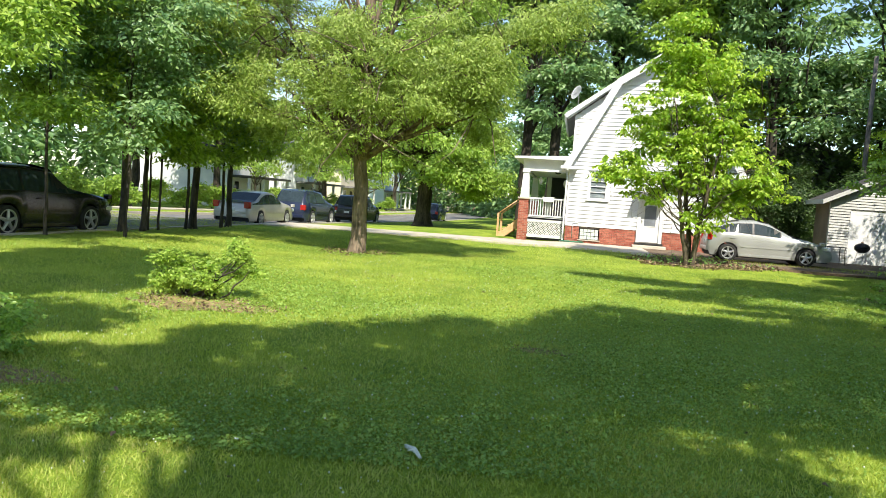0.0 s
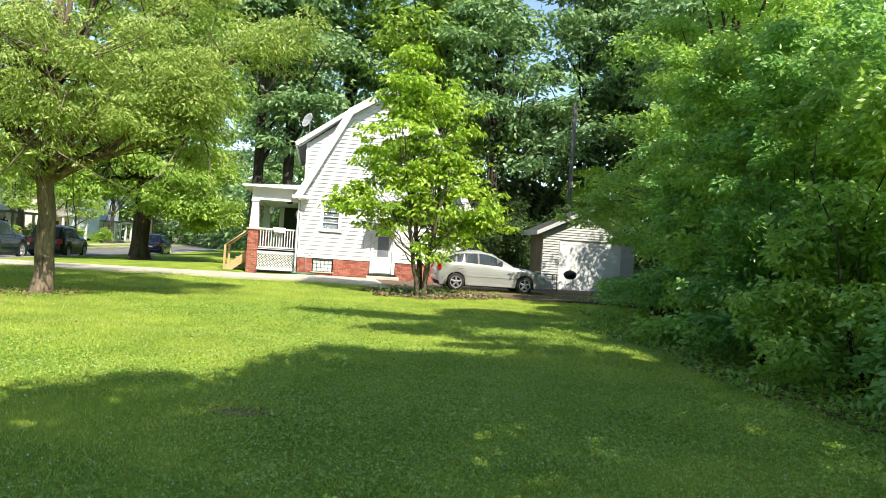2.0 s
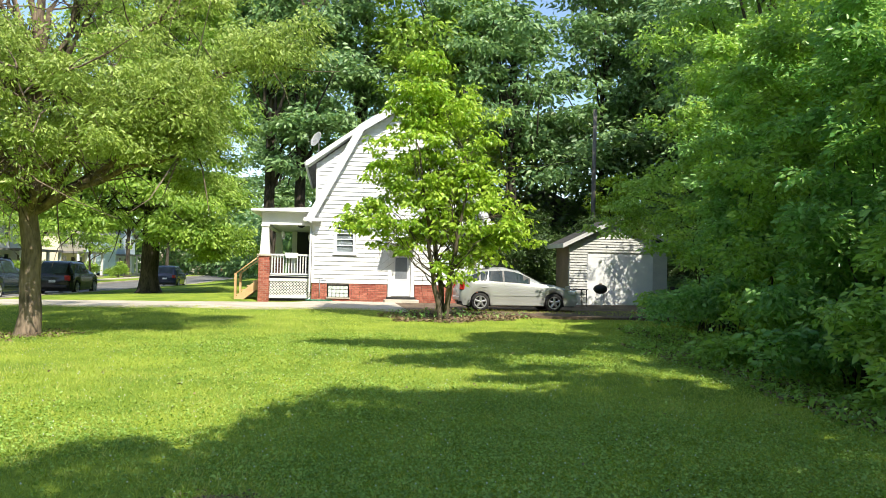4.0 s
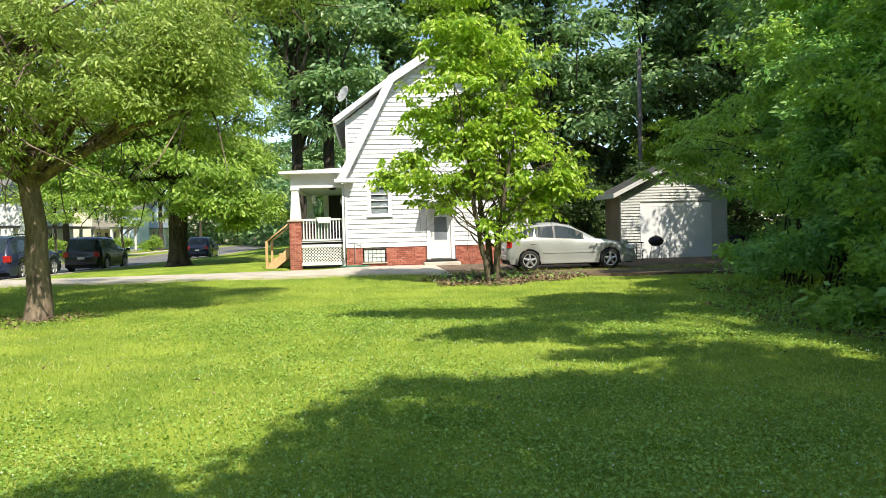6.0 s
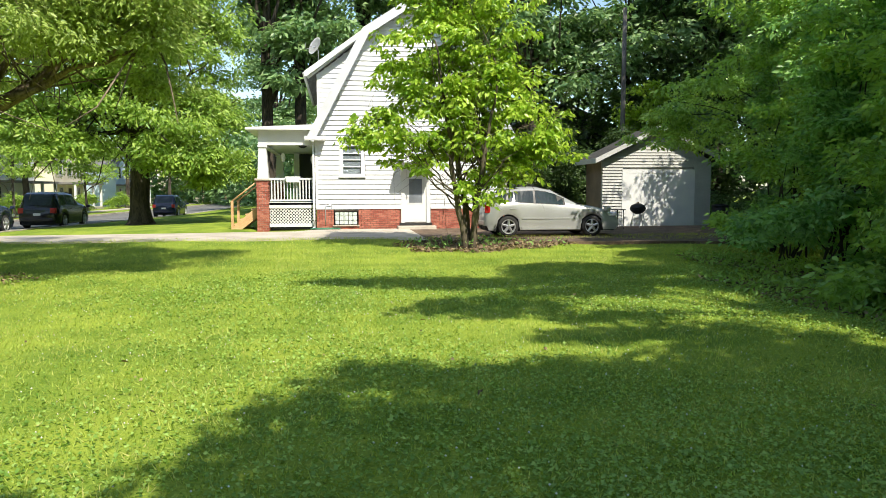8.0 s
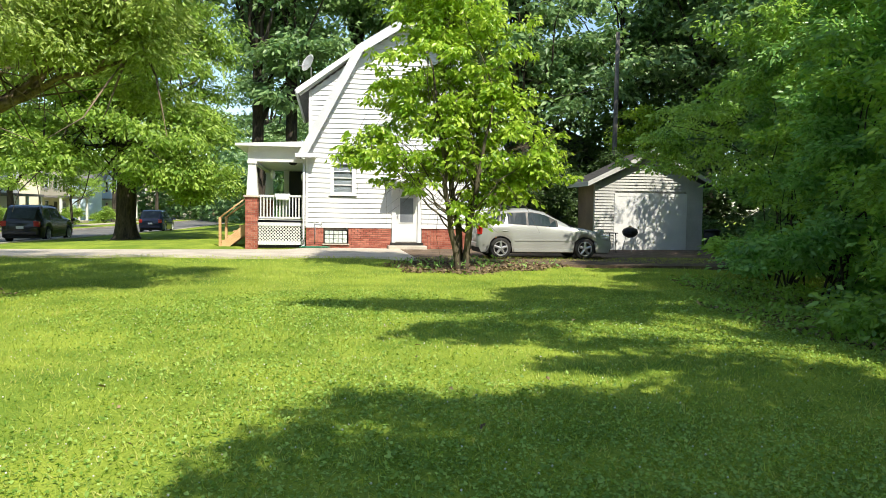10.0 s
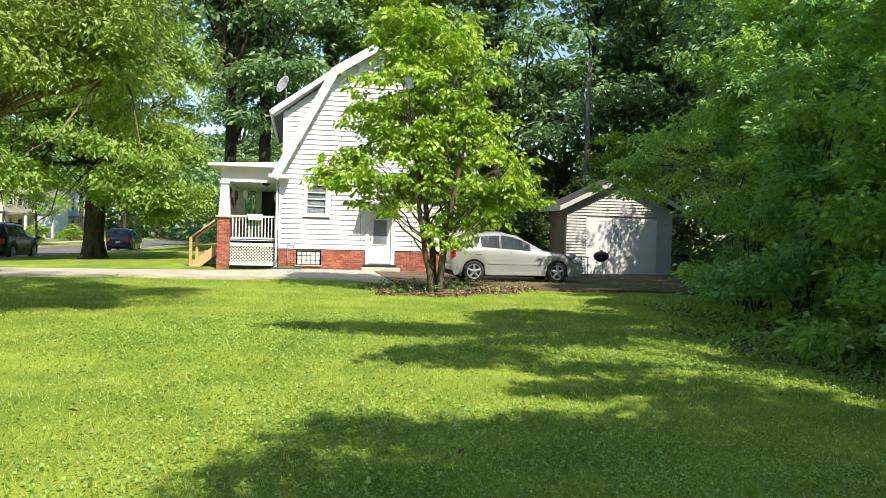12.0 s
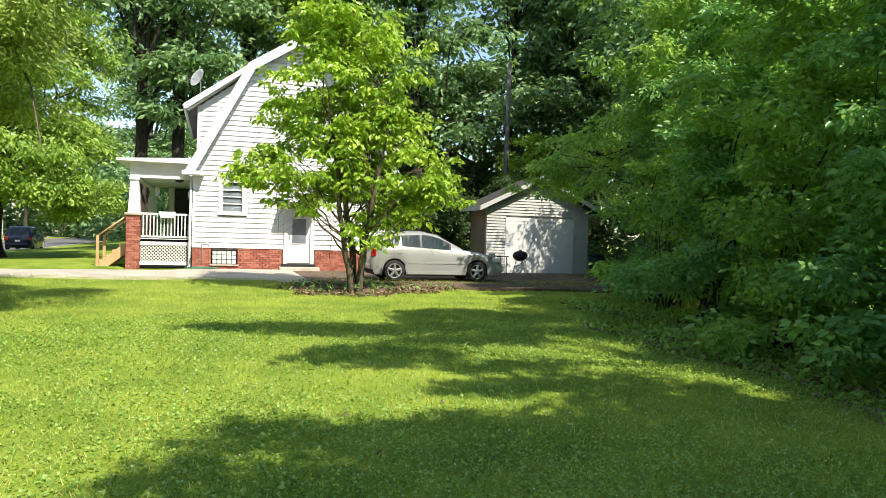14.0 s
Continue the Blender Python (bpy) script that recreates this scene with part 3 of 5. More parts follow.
_b.inputs["Base Color"].default_value = (0.85, 0.9, 0.9, 1)
_b.inputs["IOR"].default_value, _b.inputs["Roughness"].default_value = 1.1, 0.02
house_front()


def dormer():
    w = part("dormer", bm_prism(bmesh.new(), [(1.0, 4.05), (1.0, 5.66), (2.62, 6.9), (2.62, 6.5)], "y", 32.85, 41.6), M_WHITE, house, "white shed dormer")
    z = 4.1
    while z < 6.7:
        z1 = z + 0.178
        x0 = 0.97 if z1 < 5.70 else 0.97 + (z1 - 5.68) * 1.3
        x1 = 0.62 + (z - 3.28) * 0.5245 + 0.18
        if x1 - x0 > 0.05:
            part("clapboard", bm_prism(bmesh.new(), [(32.812, z), (32.87, z), (32.87, z1 + 0.012), (32.84, z1 + 0.012)], "x", x0, x1), M_WHITE, w)
        z += 0.178
    part("dormer_roof", bm_prism(bmesh.new(), [(0.58, 5.66), (2.75, 7.24), (2.75, 7.10), (0.58, 5.54)], "y", 32.50, 41.9), M_SHINGLE, house, "grey shingle dormer roof")
    part("rake_board", bm_prism(bmesh.new(), [(0.52, 5.68), (2.70, 7.26), (2.70, 7.06), (0.60, 5.50), (0.52, 5.50)], "y", 32.41, 32.466), M_TRIM, house)
    part("soffit", bm_prism(bmesh.new(), [(0.60, 5.52), (2.70, 7.07), (2.70, 7.03), (0.66, 5.48)], "y", 32.50, 32.86), M_TRIM, house)
    part("gutter", bm_tube(bmesh.new(), [(0.52, 32.45, 5.60), (0.52, 41.9, 5.60)], [0.06, 0.06], 8), M_TRIM, house, smooth=True)
    part("corner_board", boxes((0.95, 1.04, 32.80, 32.90, 4.1, 5.66)), M_TRIM, w)
    part("chimney", boxes((4.55, 5.15, 36.0, 36.6, 7.6, 9.0)), M_BRICK, house, "red brick chimney")


dormer()


def dish():
    th = thing("satellite_dish", 0.95, 33.0, 6.05, "pale grey satellite dish on the dormer roof", "satellite dish")
    bm = bmesh.new()
    rings = []
    c, n = Vector((0.95, 33.0, 6.66)), Vector((-0.75, -0.55, 0.35)).normalized()
    a = n.orthogonal().normalized()
    b = n.cross(a)
    for i in range(6):
        r = 0.33 * i / 5
        rings.append([bm.verts.new(c + n * (r * r * 0.7) + (a * math.cos(k * math.tau / 20) + b * math.sin(k * math.tau / 20)) * max(r, 0.005)) for k in range(20)])
    for p, q in zip(rings, rings[1:]):
        for k in range(20):
            bm.faces.new((p[k], p[(k + 1) % 20], q[(k + 1) % 20], q[k]))
    bmesh.ops.solidify(bm, geom=bm.faces[:], thickness=0.012)
    part("reflector", bm, M_TRIM, th, smooth=True)
    part("mast", bm_tube(bmesh.new(), [(1.02, 33.06, 5.9), (1.02, 33.06, 6.5), (0.97, 33.02, 6.64)], [0.022] * 3, 8), M_ALLOY, th, smooth=True)
    part("feed_arm", bm_tube(bmesh.new(), [c, c + n * 0.25 - b * 0.3, c + n * 0.42 - b * 0.1], [0.012] * 3, 6), M_ALLOY, th, smooth=True)


dish()


# ---- porch ----
def porch():
    th = thing("porch", -0.2, 36.0, 0.0, "white front porch with brick pillars and lattice skirt", "porch")
    part("porch_floor", boxes((-1.2, 0.86, 32.66, 40.6, 0.92, 1.0)), M_TRIM, th, "painted board floor")
    roof = bm_prism(bmesh.new(), [(-1.56, 3.60), (-1.56, 3.68), (0.86, 3.80), (0.86, 3.60)], "y", 32.28, 41.0)
    part("porch_roof", roof, M_TRIM, th, "flat porch roof with white fascia")
    part("beam", boxes((-1.16, 0.86, 32.64, 32.84, 3.08, 3.60)), M_TRIM, th)
    part("beam", boxes((-1.16, -0.96, 32.84, 40.6, 3.08, 3.60)), M_TRIM, th)
    part("porch_ceiling", boxes((-0.96, 0.86, 32.84, 40.6, 3.16, 3.20)), M_TRIM, th)
    for y in (32.60, 40.0):
        core = part("pillar", boxes((-1.23, -0.83, y + 0.02, y + 0.42, -0.1, 1.80)), M_MORTAR, th, "red brick pillar")
        part("bricks", brick_face(-1.25, -0.81, -0.05, 1.80, y), M_BRICK, core)
        part("bricks", brick_face(y + 0.1, y + 0.44, -0.05, 1.80, -0.90, axis="x"), M_BRICK, core)
        part("bricks", brick_face(y + 0.1, y + 0.44, -0.05, 1.80, -1.25, axis="x"), M_BRICK, core)
        part("pillar_cap", boxes((-1.31, -0.75, y - 0.06, y + 0.50, 1.80, 1.88), bevel=0.015), M_CONCRETE, core)
        col = bmesh.new()
        bm_prism(col, [(-1.21, 1.88), (-0.81, 1.88), (-0.88, 3.04), (-1.14, 3.04)], "y", y + 0.04, y + 0.38)
        bm_box(col, -1.18, -0.84, y + 0.0, y + 0.42, 3.0, 3.075)
        part("column", col, M_TRIM, th, "tapered white column")
    # side rail, skirt and lattice
    rail = part("railing", boxes((-0.79, 0.86, 32.70, 32.78, 1.83, 1.90), (-0.79, 0.86, 32.71, 32.77, 1.06, 1.12)), M_TRIM, th, "white baluster railing")
    for i in range(14):
        x = -0.72 + i * 0.112
        part("baluster", boxes((x - 0.02, x + 0.02, 32.72, 32.76, 1.12, 1.83)), M_TRIM, rail)
    part("skirt_board", boxes((-0.81, 0.86, 32.66, 32.72, 0.80, 1.02)), M_TRIM, th)
    part("skirt_board", boxes((-0.81, 0.86, 32.66, 32.72, 0.12, 0.24)), M_TRIM, th)
    # Near-black sheet behind the lattice stands in for shade under the floor.
    part("skirt_shade", boxes((-0.8, 0.85, 32.95, 33.0, 0.0, 0.9)), M_DARK, th)
    lat = bmesh.new()
    u = -0.80 - 0.56
    while u < 0.86:
        for s, y in ((1, 32.685), (-1, 32.70)):
            a, b = (u, u + 0.56) if s > 0 else (u + 0.56, u)
            p, q = Vector((a, y, 0.24)), Vector((b, y, 0.80))
            lo, hi = sorted((a, b))
            t0, t1 = max(0, (-0.80 - lo) / 0.56), min(1, (0.85 - lo) / 0.56)
            if t1 > t0:
                if s > 0:
                    pa, pb = p.lerp(q, t0), p.lerp(q, t1)
                else:
                    pa, pb = p.lerp(q, 1 - t1), p.lerp(q, 1 - t0)
                d = (pb - pa).normalized()
                n = Vector((-d.z, 0, d.x)) * 0.015
                o = [(pa.x + n.x, pa.z + n.z), (pb.x + n.x, pb.z + n.z), (pb.x - n.x, pb.z - n.z), (pa.x - n.x, pa.z - n.z)]
                lo_v = [lat.verts.new((k, y, m)) for k, m in o]
                hi_v = [lat.verts.new((k, y + 0.012, m)) for k, m in o]
                lat.faces.new(lo_v)
                lat.faces.new(hi_v[::-1])
                for k in range(4):
                    lat.faces.new((lo_v[k], hi_v[k], hi_v[(k + 1) % 4], lo_v[(k + 1) % 4]))
        u += 0.1135
    part("lattice", lat, M_TRIM, th, "white diagonal lattice")
    # far end of the porch
    part("end_wall", boxes((-0.35, 0.86, 40.6, 40.75, 1.0, 3.2)), M_GREYW, th)
    part("post", boxes((-0.35, -0.12, 39.9, 40.1, 1.0, 3.16)), M_TRIM, th)
    part("ceiling_lamp", bm_tube(bmesh.new(), [(0.35, 34.0, 3.16), (0.35, 34.0, 3.10), (0.35, 34.0, 3.05)], [0.16, 0.15, 0.06], 12), M_DARK, th, smooth=True)
    for x, y, z in ((-0.5, 35.5, 2.75), (0.72, 34.5, 2.62)):
        part("lantern", bm_tube(bmesh.new(), [(x, y, z - 0.16), (x, y, z), (x, y, z + 0.12), (x, y, z + 0.2)], [0.06, 0.10, 0.09, 0.03], 10), M_LAMP_CLEAR, th, "white glass lantern", smooth=True)
    planter = thing("planter_box", 0.05, 32.62, 1.68, "white planter box hung on the porch rail", "planter")
    part("trough", bm_prism(bmesh.new(), [(-0.22, 1.95), (0.32, 1.95), (0.27, 1.74), (-0.17, 1.74)], "y", 32.54, 32.70), M_TRIM, planter)
    part("hook", boxes((-0.1, -0.07, 32.70, 32.80, 1.90, 1.93), (0.17, 0.20, 32.70, 32.80, 1.90, 1.93)), M_TRIM, planter)


porch()


def porch_steps():
    th = thing("porch_steps", -1.9, 34.0, 0.0, "tan wooden porch steps with handrail", "steps")
    for y in (33.25, 34.75):
        part("stringer", bm_prism(bmesh.new(), [(-1.26, 0.92), (-1.26, 0.50), (-1.95, -0.05), (-2.22, -0.05), (-2.22, 0.08)], "y", y, y + 0.05), M_WOOD, th)
    for i in range(4):
        x, z = -1.27 - i * 0.235, 0.78 - i * 0.19
        part("tread", boxes((x - 0.25, x, 33.28, 34.78, z - 0.04, z), bevel=0.006), M_WOOD, th)
    for y in (33.22, 34.80):
        part("post", boxes((-2.24, -2.15, y - 0.045, y + 0.045, -0.1, 1.08)), M_WOOD, th)
        part("handrail", bm_tube(bmesh.new(), [(-2.2, y, 1.06), (-1.26, y, 1.80)], [0.03, 0.03], 8), M_WOOD, th, smooth=True)


porch_steps()


def hose():
    th = thing("garden_hose", 1.3, 32.2, 0.03, "green garden hose coiled by the brick wall", "hose")
    pts = []
    for i in range(70):
        a = i * 0.33
        r = 0.34 + 0.05 * math.sin(i * 0.37)
        pts.append((1.15 + r * math.cos(a) * 1.5, 32.05 + r * 0.6 * math.sin(a), 0.055 + 0.0006 * i))
    part("coil", bm_tube(bmesh.new(), pts, [0.012] * 70, 6), M_HOSE, th, smooth=True)


hose()


# ---- cars ----
def car(name, x, y, z, turn, length, width, base, rear_hang, roof, belt, paint, label, radius=0.315, rack=False, estate=False):
    """Car body lofted from stations along its length; it faces +X before the turn."""
    th = thing(name, x, y, z, label, "car", "parked cars")
    th.rotation_euler = (0, 0, radians(turn))
    h = width / 2
    rw, fw = -length / 2 + rear_hang, -length / 2 + rear_hang + base
    L = length

    def interp(pts, u):
        for (a, b), (c, d) in zip(pts, pts[1:]):
            if u <= c:
                return b + (d - b) * (u - a) / (c - a)
        return pts[-1][1]

    def outer(u):
        t = (u + L / 2) / L
        return h * (0.80 + 0.20 * min(1, (t / 0.10) ** 0.5, ((1 - t) / 0.16) ** 0.5))

    us = sorted(set([-L / 2, -L / 2 + 0.06] + [round(v, 3) for w in (rw, fw) for v in np.linspace(w - radius - 0.05, w + radius + 0.05, 13)] + [round(v, 3) for v in np.linspace(-L / 2 + 0.12, L / 2 - 0.1, 30)] + [L / 2 - 0.04, L / 2]))
    bm = bmesh.new()
    rows = []
    for u in us:
        top = interp(roof, u)
        bl = min(interp(belt, u), top - 0.02)
        w = outer(u)
        low = 0.20 if abs(u) < L / 2 - 0.08 else 0.34
        for q in (rw, fw):
            d = abs(u - q)
            R = radius + 0.05
            if d < R:
                low = max(low, radius + math.sqrt(R * R - d * d))
        glass = min(1.0, max(0.0, (top - bl) / 0.35))
        tw = w * (0.93 - 0.19 * glass)
        lo = min(low, bl - 0.03)
        sec = [(w * 0.95, lo), (w, lo + (bl - lo) * 0.42), (w * 0.985, lo + (bl - lo) * 0.75), (w * 0.945, bl), (tw, top - 0.06 * glass), (tw * 0.86, top - 0.015 * glass), (0, top + 0.012)]
        ring = [bm.verts.new((u, -a, b)) for a, b in sec] + [bm.verts.new((u, a, b)) for a, b in sec[-2::-1]]
        rows.append(ring)
    for r, s in zip(rows, rows[1:]):
        for k in range(len(r) - 1):
            bm.faces.new((r[k], r[k + 1], s[k + 1], s[k]))
    bm.faces.new(rows[0])
    bm.faces.new(rows[-1][::-1])
    bmesh.ops.recalc_face_normals(bm, faces=bm.faces[:])
    body = part("body", bm, paint, th, smooth=True, local=True)
    part("underbody", boxes((-L / 2 + 0.15, L / 2 - 0.15, -h * 0.82, h * 0.82, 0.17, 0.5)), M_TYRE, th, local=True)
    # glazing
    xs = [u for u in us if interp(roof, u) - interp(belt, u) > 0.20]
    a, b = min(xs) + 0.12, max(xs) - 0.02
    cuts = [a, a + (b - a) * 0.27, a + (b - a) * 0.60, b] if estate else [a, a + (b - a) * 0.20, a + (b - a) * 0.58, b]
    for s in (-1, 1):
        for c0, c1 in [(a - 0.05, b + 0.06)] + list(zip(cuts, cuts[1:])):
            band = c0 < a
            g = bmesh.new()
            n = 8
            lo_v, hi_v = [], []
            for i in range(n + 1):
                u = c0 + 0.035 + (c1 - c0 - 0.07) * i / n
                w, top, bl = outer(u), interp(roof, u), interp(belt, u)
                gl = min(1.0, max(0.0, (top - bl) / 0.35))
                tw = w * (0.93 - 0.19 * gl)
                f0, f1 = (0.02, 0.91) if band else (0.06, 0.86)
                lift = 0.004 if band else 0.009
                z0, z1 = bl, top - 0.06 * gl
                lo_v.append(g.verts.new((u, s * (w * 0.945 + (tw - w * 0.945) * f0 + lift), z0 + (z1 - z0) * f0)))
                hi_v.append(g.verts.new((u, s * (w * 0.945 + (tw - w * 0.945) * f1 + lift), z0 + (z1 - z0) * f1)))
            for i in range(n):
                g.faces.new((lo_v[i], lo_v[i + 1], hi_v[i + 1], hi_v[i]))
            part("window_surround" if band else "side_window", g, M_BLACK if band else M_GLASS, body, "black window surround" if band else "dark side glass", local=True)

    def screen(u0, u1, nm):
        g = bmesh.new()
        v = []
        for i in range(6):
            u = u0 + (u1 - u0) * i / 5
            w = outer(u) * 0.70
            t = interp(roof, u)
            v.append([g.verts.new((u, k * w / 3, t + 0.02 - 0.012 * abs(k) / 3 + 0.006)) for k in range(-3, 4)])
        for p, q in zip(v, v[1:]):
            for k in range(6):
                g.faces.new((p[k], p[k + 1], q[k + 1], q[k]))
        part(nm, g, M_GLASS, body, local=True)

    cow = max(u for u in us if interp(roof, u) - interp(belt, u) > 0.06)
    crest = max(p[0] for p in roof if p[1] > max(q[1] for q in roof) - 0.05)
    screen(crest + 0.10, cow - 0.03, "windscreen")
    tail = min(p[0] for p in roof if p[1] > max(q[1] for q in roof) - 0.09)
    low = min(u for u in us if interp(roof, u) - interp(belt, u) > 0.06)
    screen(low + 0.03, tail - 0.04, "rear_window")
    for s in (-1, 1):
        part("sill_trim", boxes((rw + radius + 0.08, fw - radius - 0.08, s * h * 0.985 - 0.012, s * h * 0.985 + 0.012, 0.22, 0.30)), paint, body, local=True)
        part("side_moulding", boxes((rw + radius + 0.1, fw - radius - 0.06, s * h * 1.0 - 0.012, s * h * 1.0 + 0.012, 0.535, 0.575)), paint, body, local=True)
        part("mirror", bm_box(bmesh.new(), cow - 0.52, cow - 0.36, min(s * (h * 0.93), s * (h * 1.11)), max(s * (h * 0.93), s * (h * 1.11)), interp(belt, cow - 0.4) + 0.02, interp(belt, cow - 0.4) + 0.15, bevel=0.02), paint, body, local=True)
        f = L / 2
        part("headlamp", bm_box(bmesh.new(), f - 0.42, f - 0.10, min(s * h * 0.62, s * h * 0.93), max(s * h * 0.62, s * h * 0.93), 0.60, 0.74, bevel=0.03), M_LAMP_CLEAR, body, local=True)
        part("tail_lamp", bm_box(bmesh.new(), -f - 0.005, -f + 0.16, min(s * h * 0.62, s * h * 0.90), max(s * h * 0.62, s * h * 0.90), 0.72, 0.98, bevel=0.02), M_LAMP_RED, body, local=True)
        part("door_handle", bm_box(bmesh.new(), (cuts[1] + cuts[2]) / 2 - 0.35, (cuts[1] + cuts[2]) / 2 - 0.18, s * h * 0.995 - 0.02, s * h * 0.995 + 0.02, interp(belt, 0) - 0.14, interp(belt, 0) - 0.11, bevel=0.008), paint, body, local=True)
    part("number_plate", boxes((-L / 2 - 0.012, -L / 2 + 0.01, -0.16, 0.16, 0.62, 0.74)), M_TRIM, body, local=True)
    part("rear_bumper", boxes((-L / 2 - 0.02, -L / 2 + 0.12, -h * 0.78, h * 0.78, 0.34, 0.50), bevel=0.03), paint, body, local=True)
    part("front_bumper", boxes((L / 2 - 0.12, L / 2 + 0.02, -h * 0.74, h * 0.74, 0.30, 0.46), bevel=0.03), paint, body, local=True)
    part("grille", boxes((L / 2 - 0.06, L / 2 + 0.012, -0.36, 0.36, 0.52, 0.63)), M_TYRE, body, local=True)
    if rack:
        for s in (-1, 1):
            part("roof_rail", bm_tube(bmesh.new(), [(tail + 0.1, s * h * 0.62, max(q[1] for q in roof) + 0.05), (crest - 0.05, s * h * 0.62, max(q[1] for q in roof) + 0.05)], [0.018, 0.018], 6), M_BLACK, body, local=True)
    for q in (rw, fw):
        for s in (-1, 1):
            yo = s * (h - 0.02)
            tb = bmesh.new()
            prof = [(radius - 0.11, 0), (radius - 0.03, 0.012), (radius, -0.02), (radius, -0.18), (radius - 0.1, -0.2)]
            rr = []
            for r0, dy in prof:
                rr.append([tb.verts.new((q + r0 * math.cos(k * math.tau / 28), yo + s * dy, radius + r0 * math.sin(k * math.tau / 28))) for k in range(28)])
            for p0, p1 in zip(rr, rr[1:]):
                for k in range(28):
                    tb.faces.new((p0[k], p0[(k + 1) % 28], p1[(k + 1) % 28], p1[k]))
            bmesh.ops.recalc_face_normals(tb, faces=tb.faces[:])
            wheel = part("wheel", tb, M_TYRE, th, "black tyre on an alloy rim", smooth=True, local=True)
            # Flat black disc behind the spokes stands in for shade inside the wheel.
            rim = bmesh.new()
            R = radius - 0.10
            back = [rim.verts.new((q + R * math.cos(k * math.tau / 28), yo - s * 0.05, radius + R * math.sin(k * math.tau / 28))) for k in range(28)]
            rim.faces.new(back)
            part("brake_shade", rim, M_TYRE, wheel, local=True)
            sp = bmesh.new()
            lip = []
            for r0, dy in ((R + 0.004, 0.002), (R + 0.004, 0.012), (R - 0.022, 0.008), (R - 0.03, -0.03)):
                lip.append([sp.verts.new((q + r0 * math.cos(k * math.tau / 28), yo + s * dy, radius + r0 * math.sin(k * math.tau / 28))) for k in range(28)])
            for p0, p1 in zip(lip, lip[1:]):
                for k in range(28):
                    sp.faces.new((p0[k], p0[(k + 1) % 28], p1[(k + 1) % 28], p1[k]))
            for k in range(5):
                t = k * math.tau / 5 + 0.3
                bm_tube(sp, [(q, yo - s * 0.01, radius), (q + (R - 0.01) * math.cos(t), yo - s * 0.005, radius + (R - 0.01) * math.sin(t))], [0.052, 0.032], 6)
            part("rim", sp, M_ALLOY, wheel, "silver five-spoke rim", local=True)
    return th


def roofline(L, kind):
    e = L / 2
    if kind == "hatch":
        return [(-e, 0.72), (-e + 0.08, 0.98), (-e + 0.30, 1.24), (-e + 0.65, 1.42), (-e + 1.1, 1.49), (-e + 1.6, 1.51), (-e + 2.05, 1.44), (-e + 2.87, 0.98), (e - 0.8, 0.90), (e - 0.35, 0.79), (e - 0.12, 0.70), (e - 0.03, 0.60), (e, 0.50)], [(-e, 0.68), (-e + 0.3, 1.02), (-e + 0.9, 1.03), (0, 0.96), (e - 1.33, 0.93), (e - 0.8, 0.86), (e - 0.35, 0.73), (e, 0.42)]
    if kind == "suv":
        return [(-e, 0.88), (-e + 0.10, 1.10), (-e + 0.38, 1.60), (-e + 0.8, 1.70), (-e + 1.9, 1.72), (-e + 2.55, 1.66), (-e + 3.25, 1.14), (e - 0.35, 0.98), (e - 0.08, 0.84), (e, 0.50)], [(-e, 0.84), (-e + 0.4, 1.08), (0, 1.04), (e - 1.15, 1.04), (e - 0.25, 0.88), (e, 0.48)]
    return [(-e, 0.66), (-e + 0.08, 0.92), (-e + 0.85, 1.00), (-e + 1.45, 1.36), (-e + 2.1, 1.44), (-e + 2.6, 1.40), (-e + 3.35, 0.98), (e - 0.4, 0.84), (e - 0.08, 0.68), (e, 0.48)], [(-e, 0.62), (-e + 0.3, 0.88), (0, 0.90), (e - 1.1, 0.92), (e - 0.3, 0.76), (e, 0.45)]


car("hatchback_car", 8.12, 27.80, 0.02, 0, 4.2, 1.74, 2.60, 0.70, *roofline(4.2, "hatch"), M_SILVER, "silver hatchback car parked before the garage", rack=True)
car("sedan_car", -12.4, 29.5, float(road_z(29.5)), 90, 4.7, 1.80, 2.75, 0.98, *roofline(4.7, "sedan"), M_CHAMPAGNE, "champagne sedan parked along the street kerb")
car("suv_car", -12.4, 35.5, float(road_z(35.5)), 90, 4.7, 1.86, 2.75, 0.92, *roofline(4.7, "suv"), M_NAVY, "dark blue sport utility car parked at the kerb", radius=0.35, rack=True, estate=True)
car("suv_car", -12.35, 44.3, float(road_z(44.3)), 90, 4.6, 1.86, 2.7, 0.92, *roofline(4.6, "suv"), M_BLACK_PAINT, "black sport utility car parked at the kerb", radius=0.35, estate=True)
car("suv_car", -11.8, 66.5, float(road_z(66.5)), 90, 4.6, 1.86, 2.7, 0.92, *roofline(4.6, "suv"), M_NAVY, "dark sport utility car parked far down the street", radius=0.35, estate=True)
car("suv_car", -12.5, 16.0, float(road_z(16.0)), 90, 5.0, 1.95, 2.9, 1.0, *roofline(5.0, "suv"), M_BLACK_PAINT, "black sport utility car parked in tree shade", radius=0.37, estate=True)


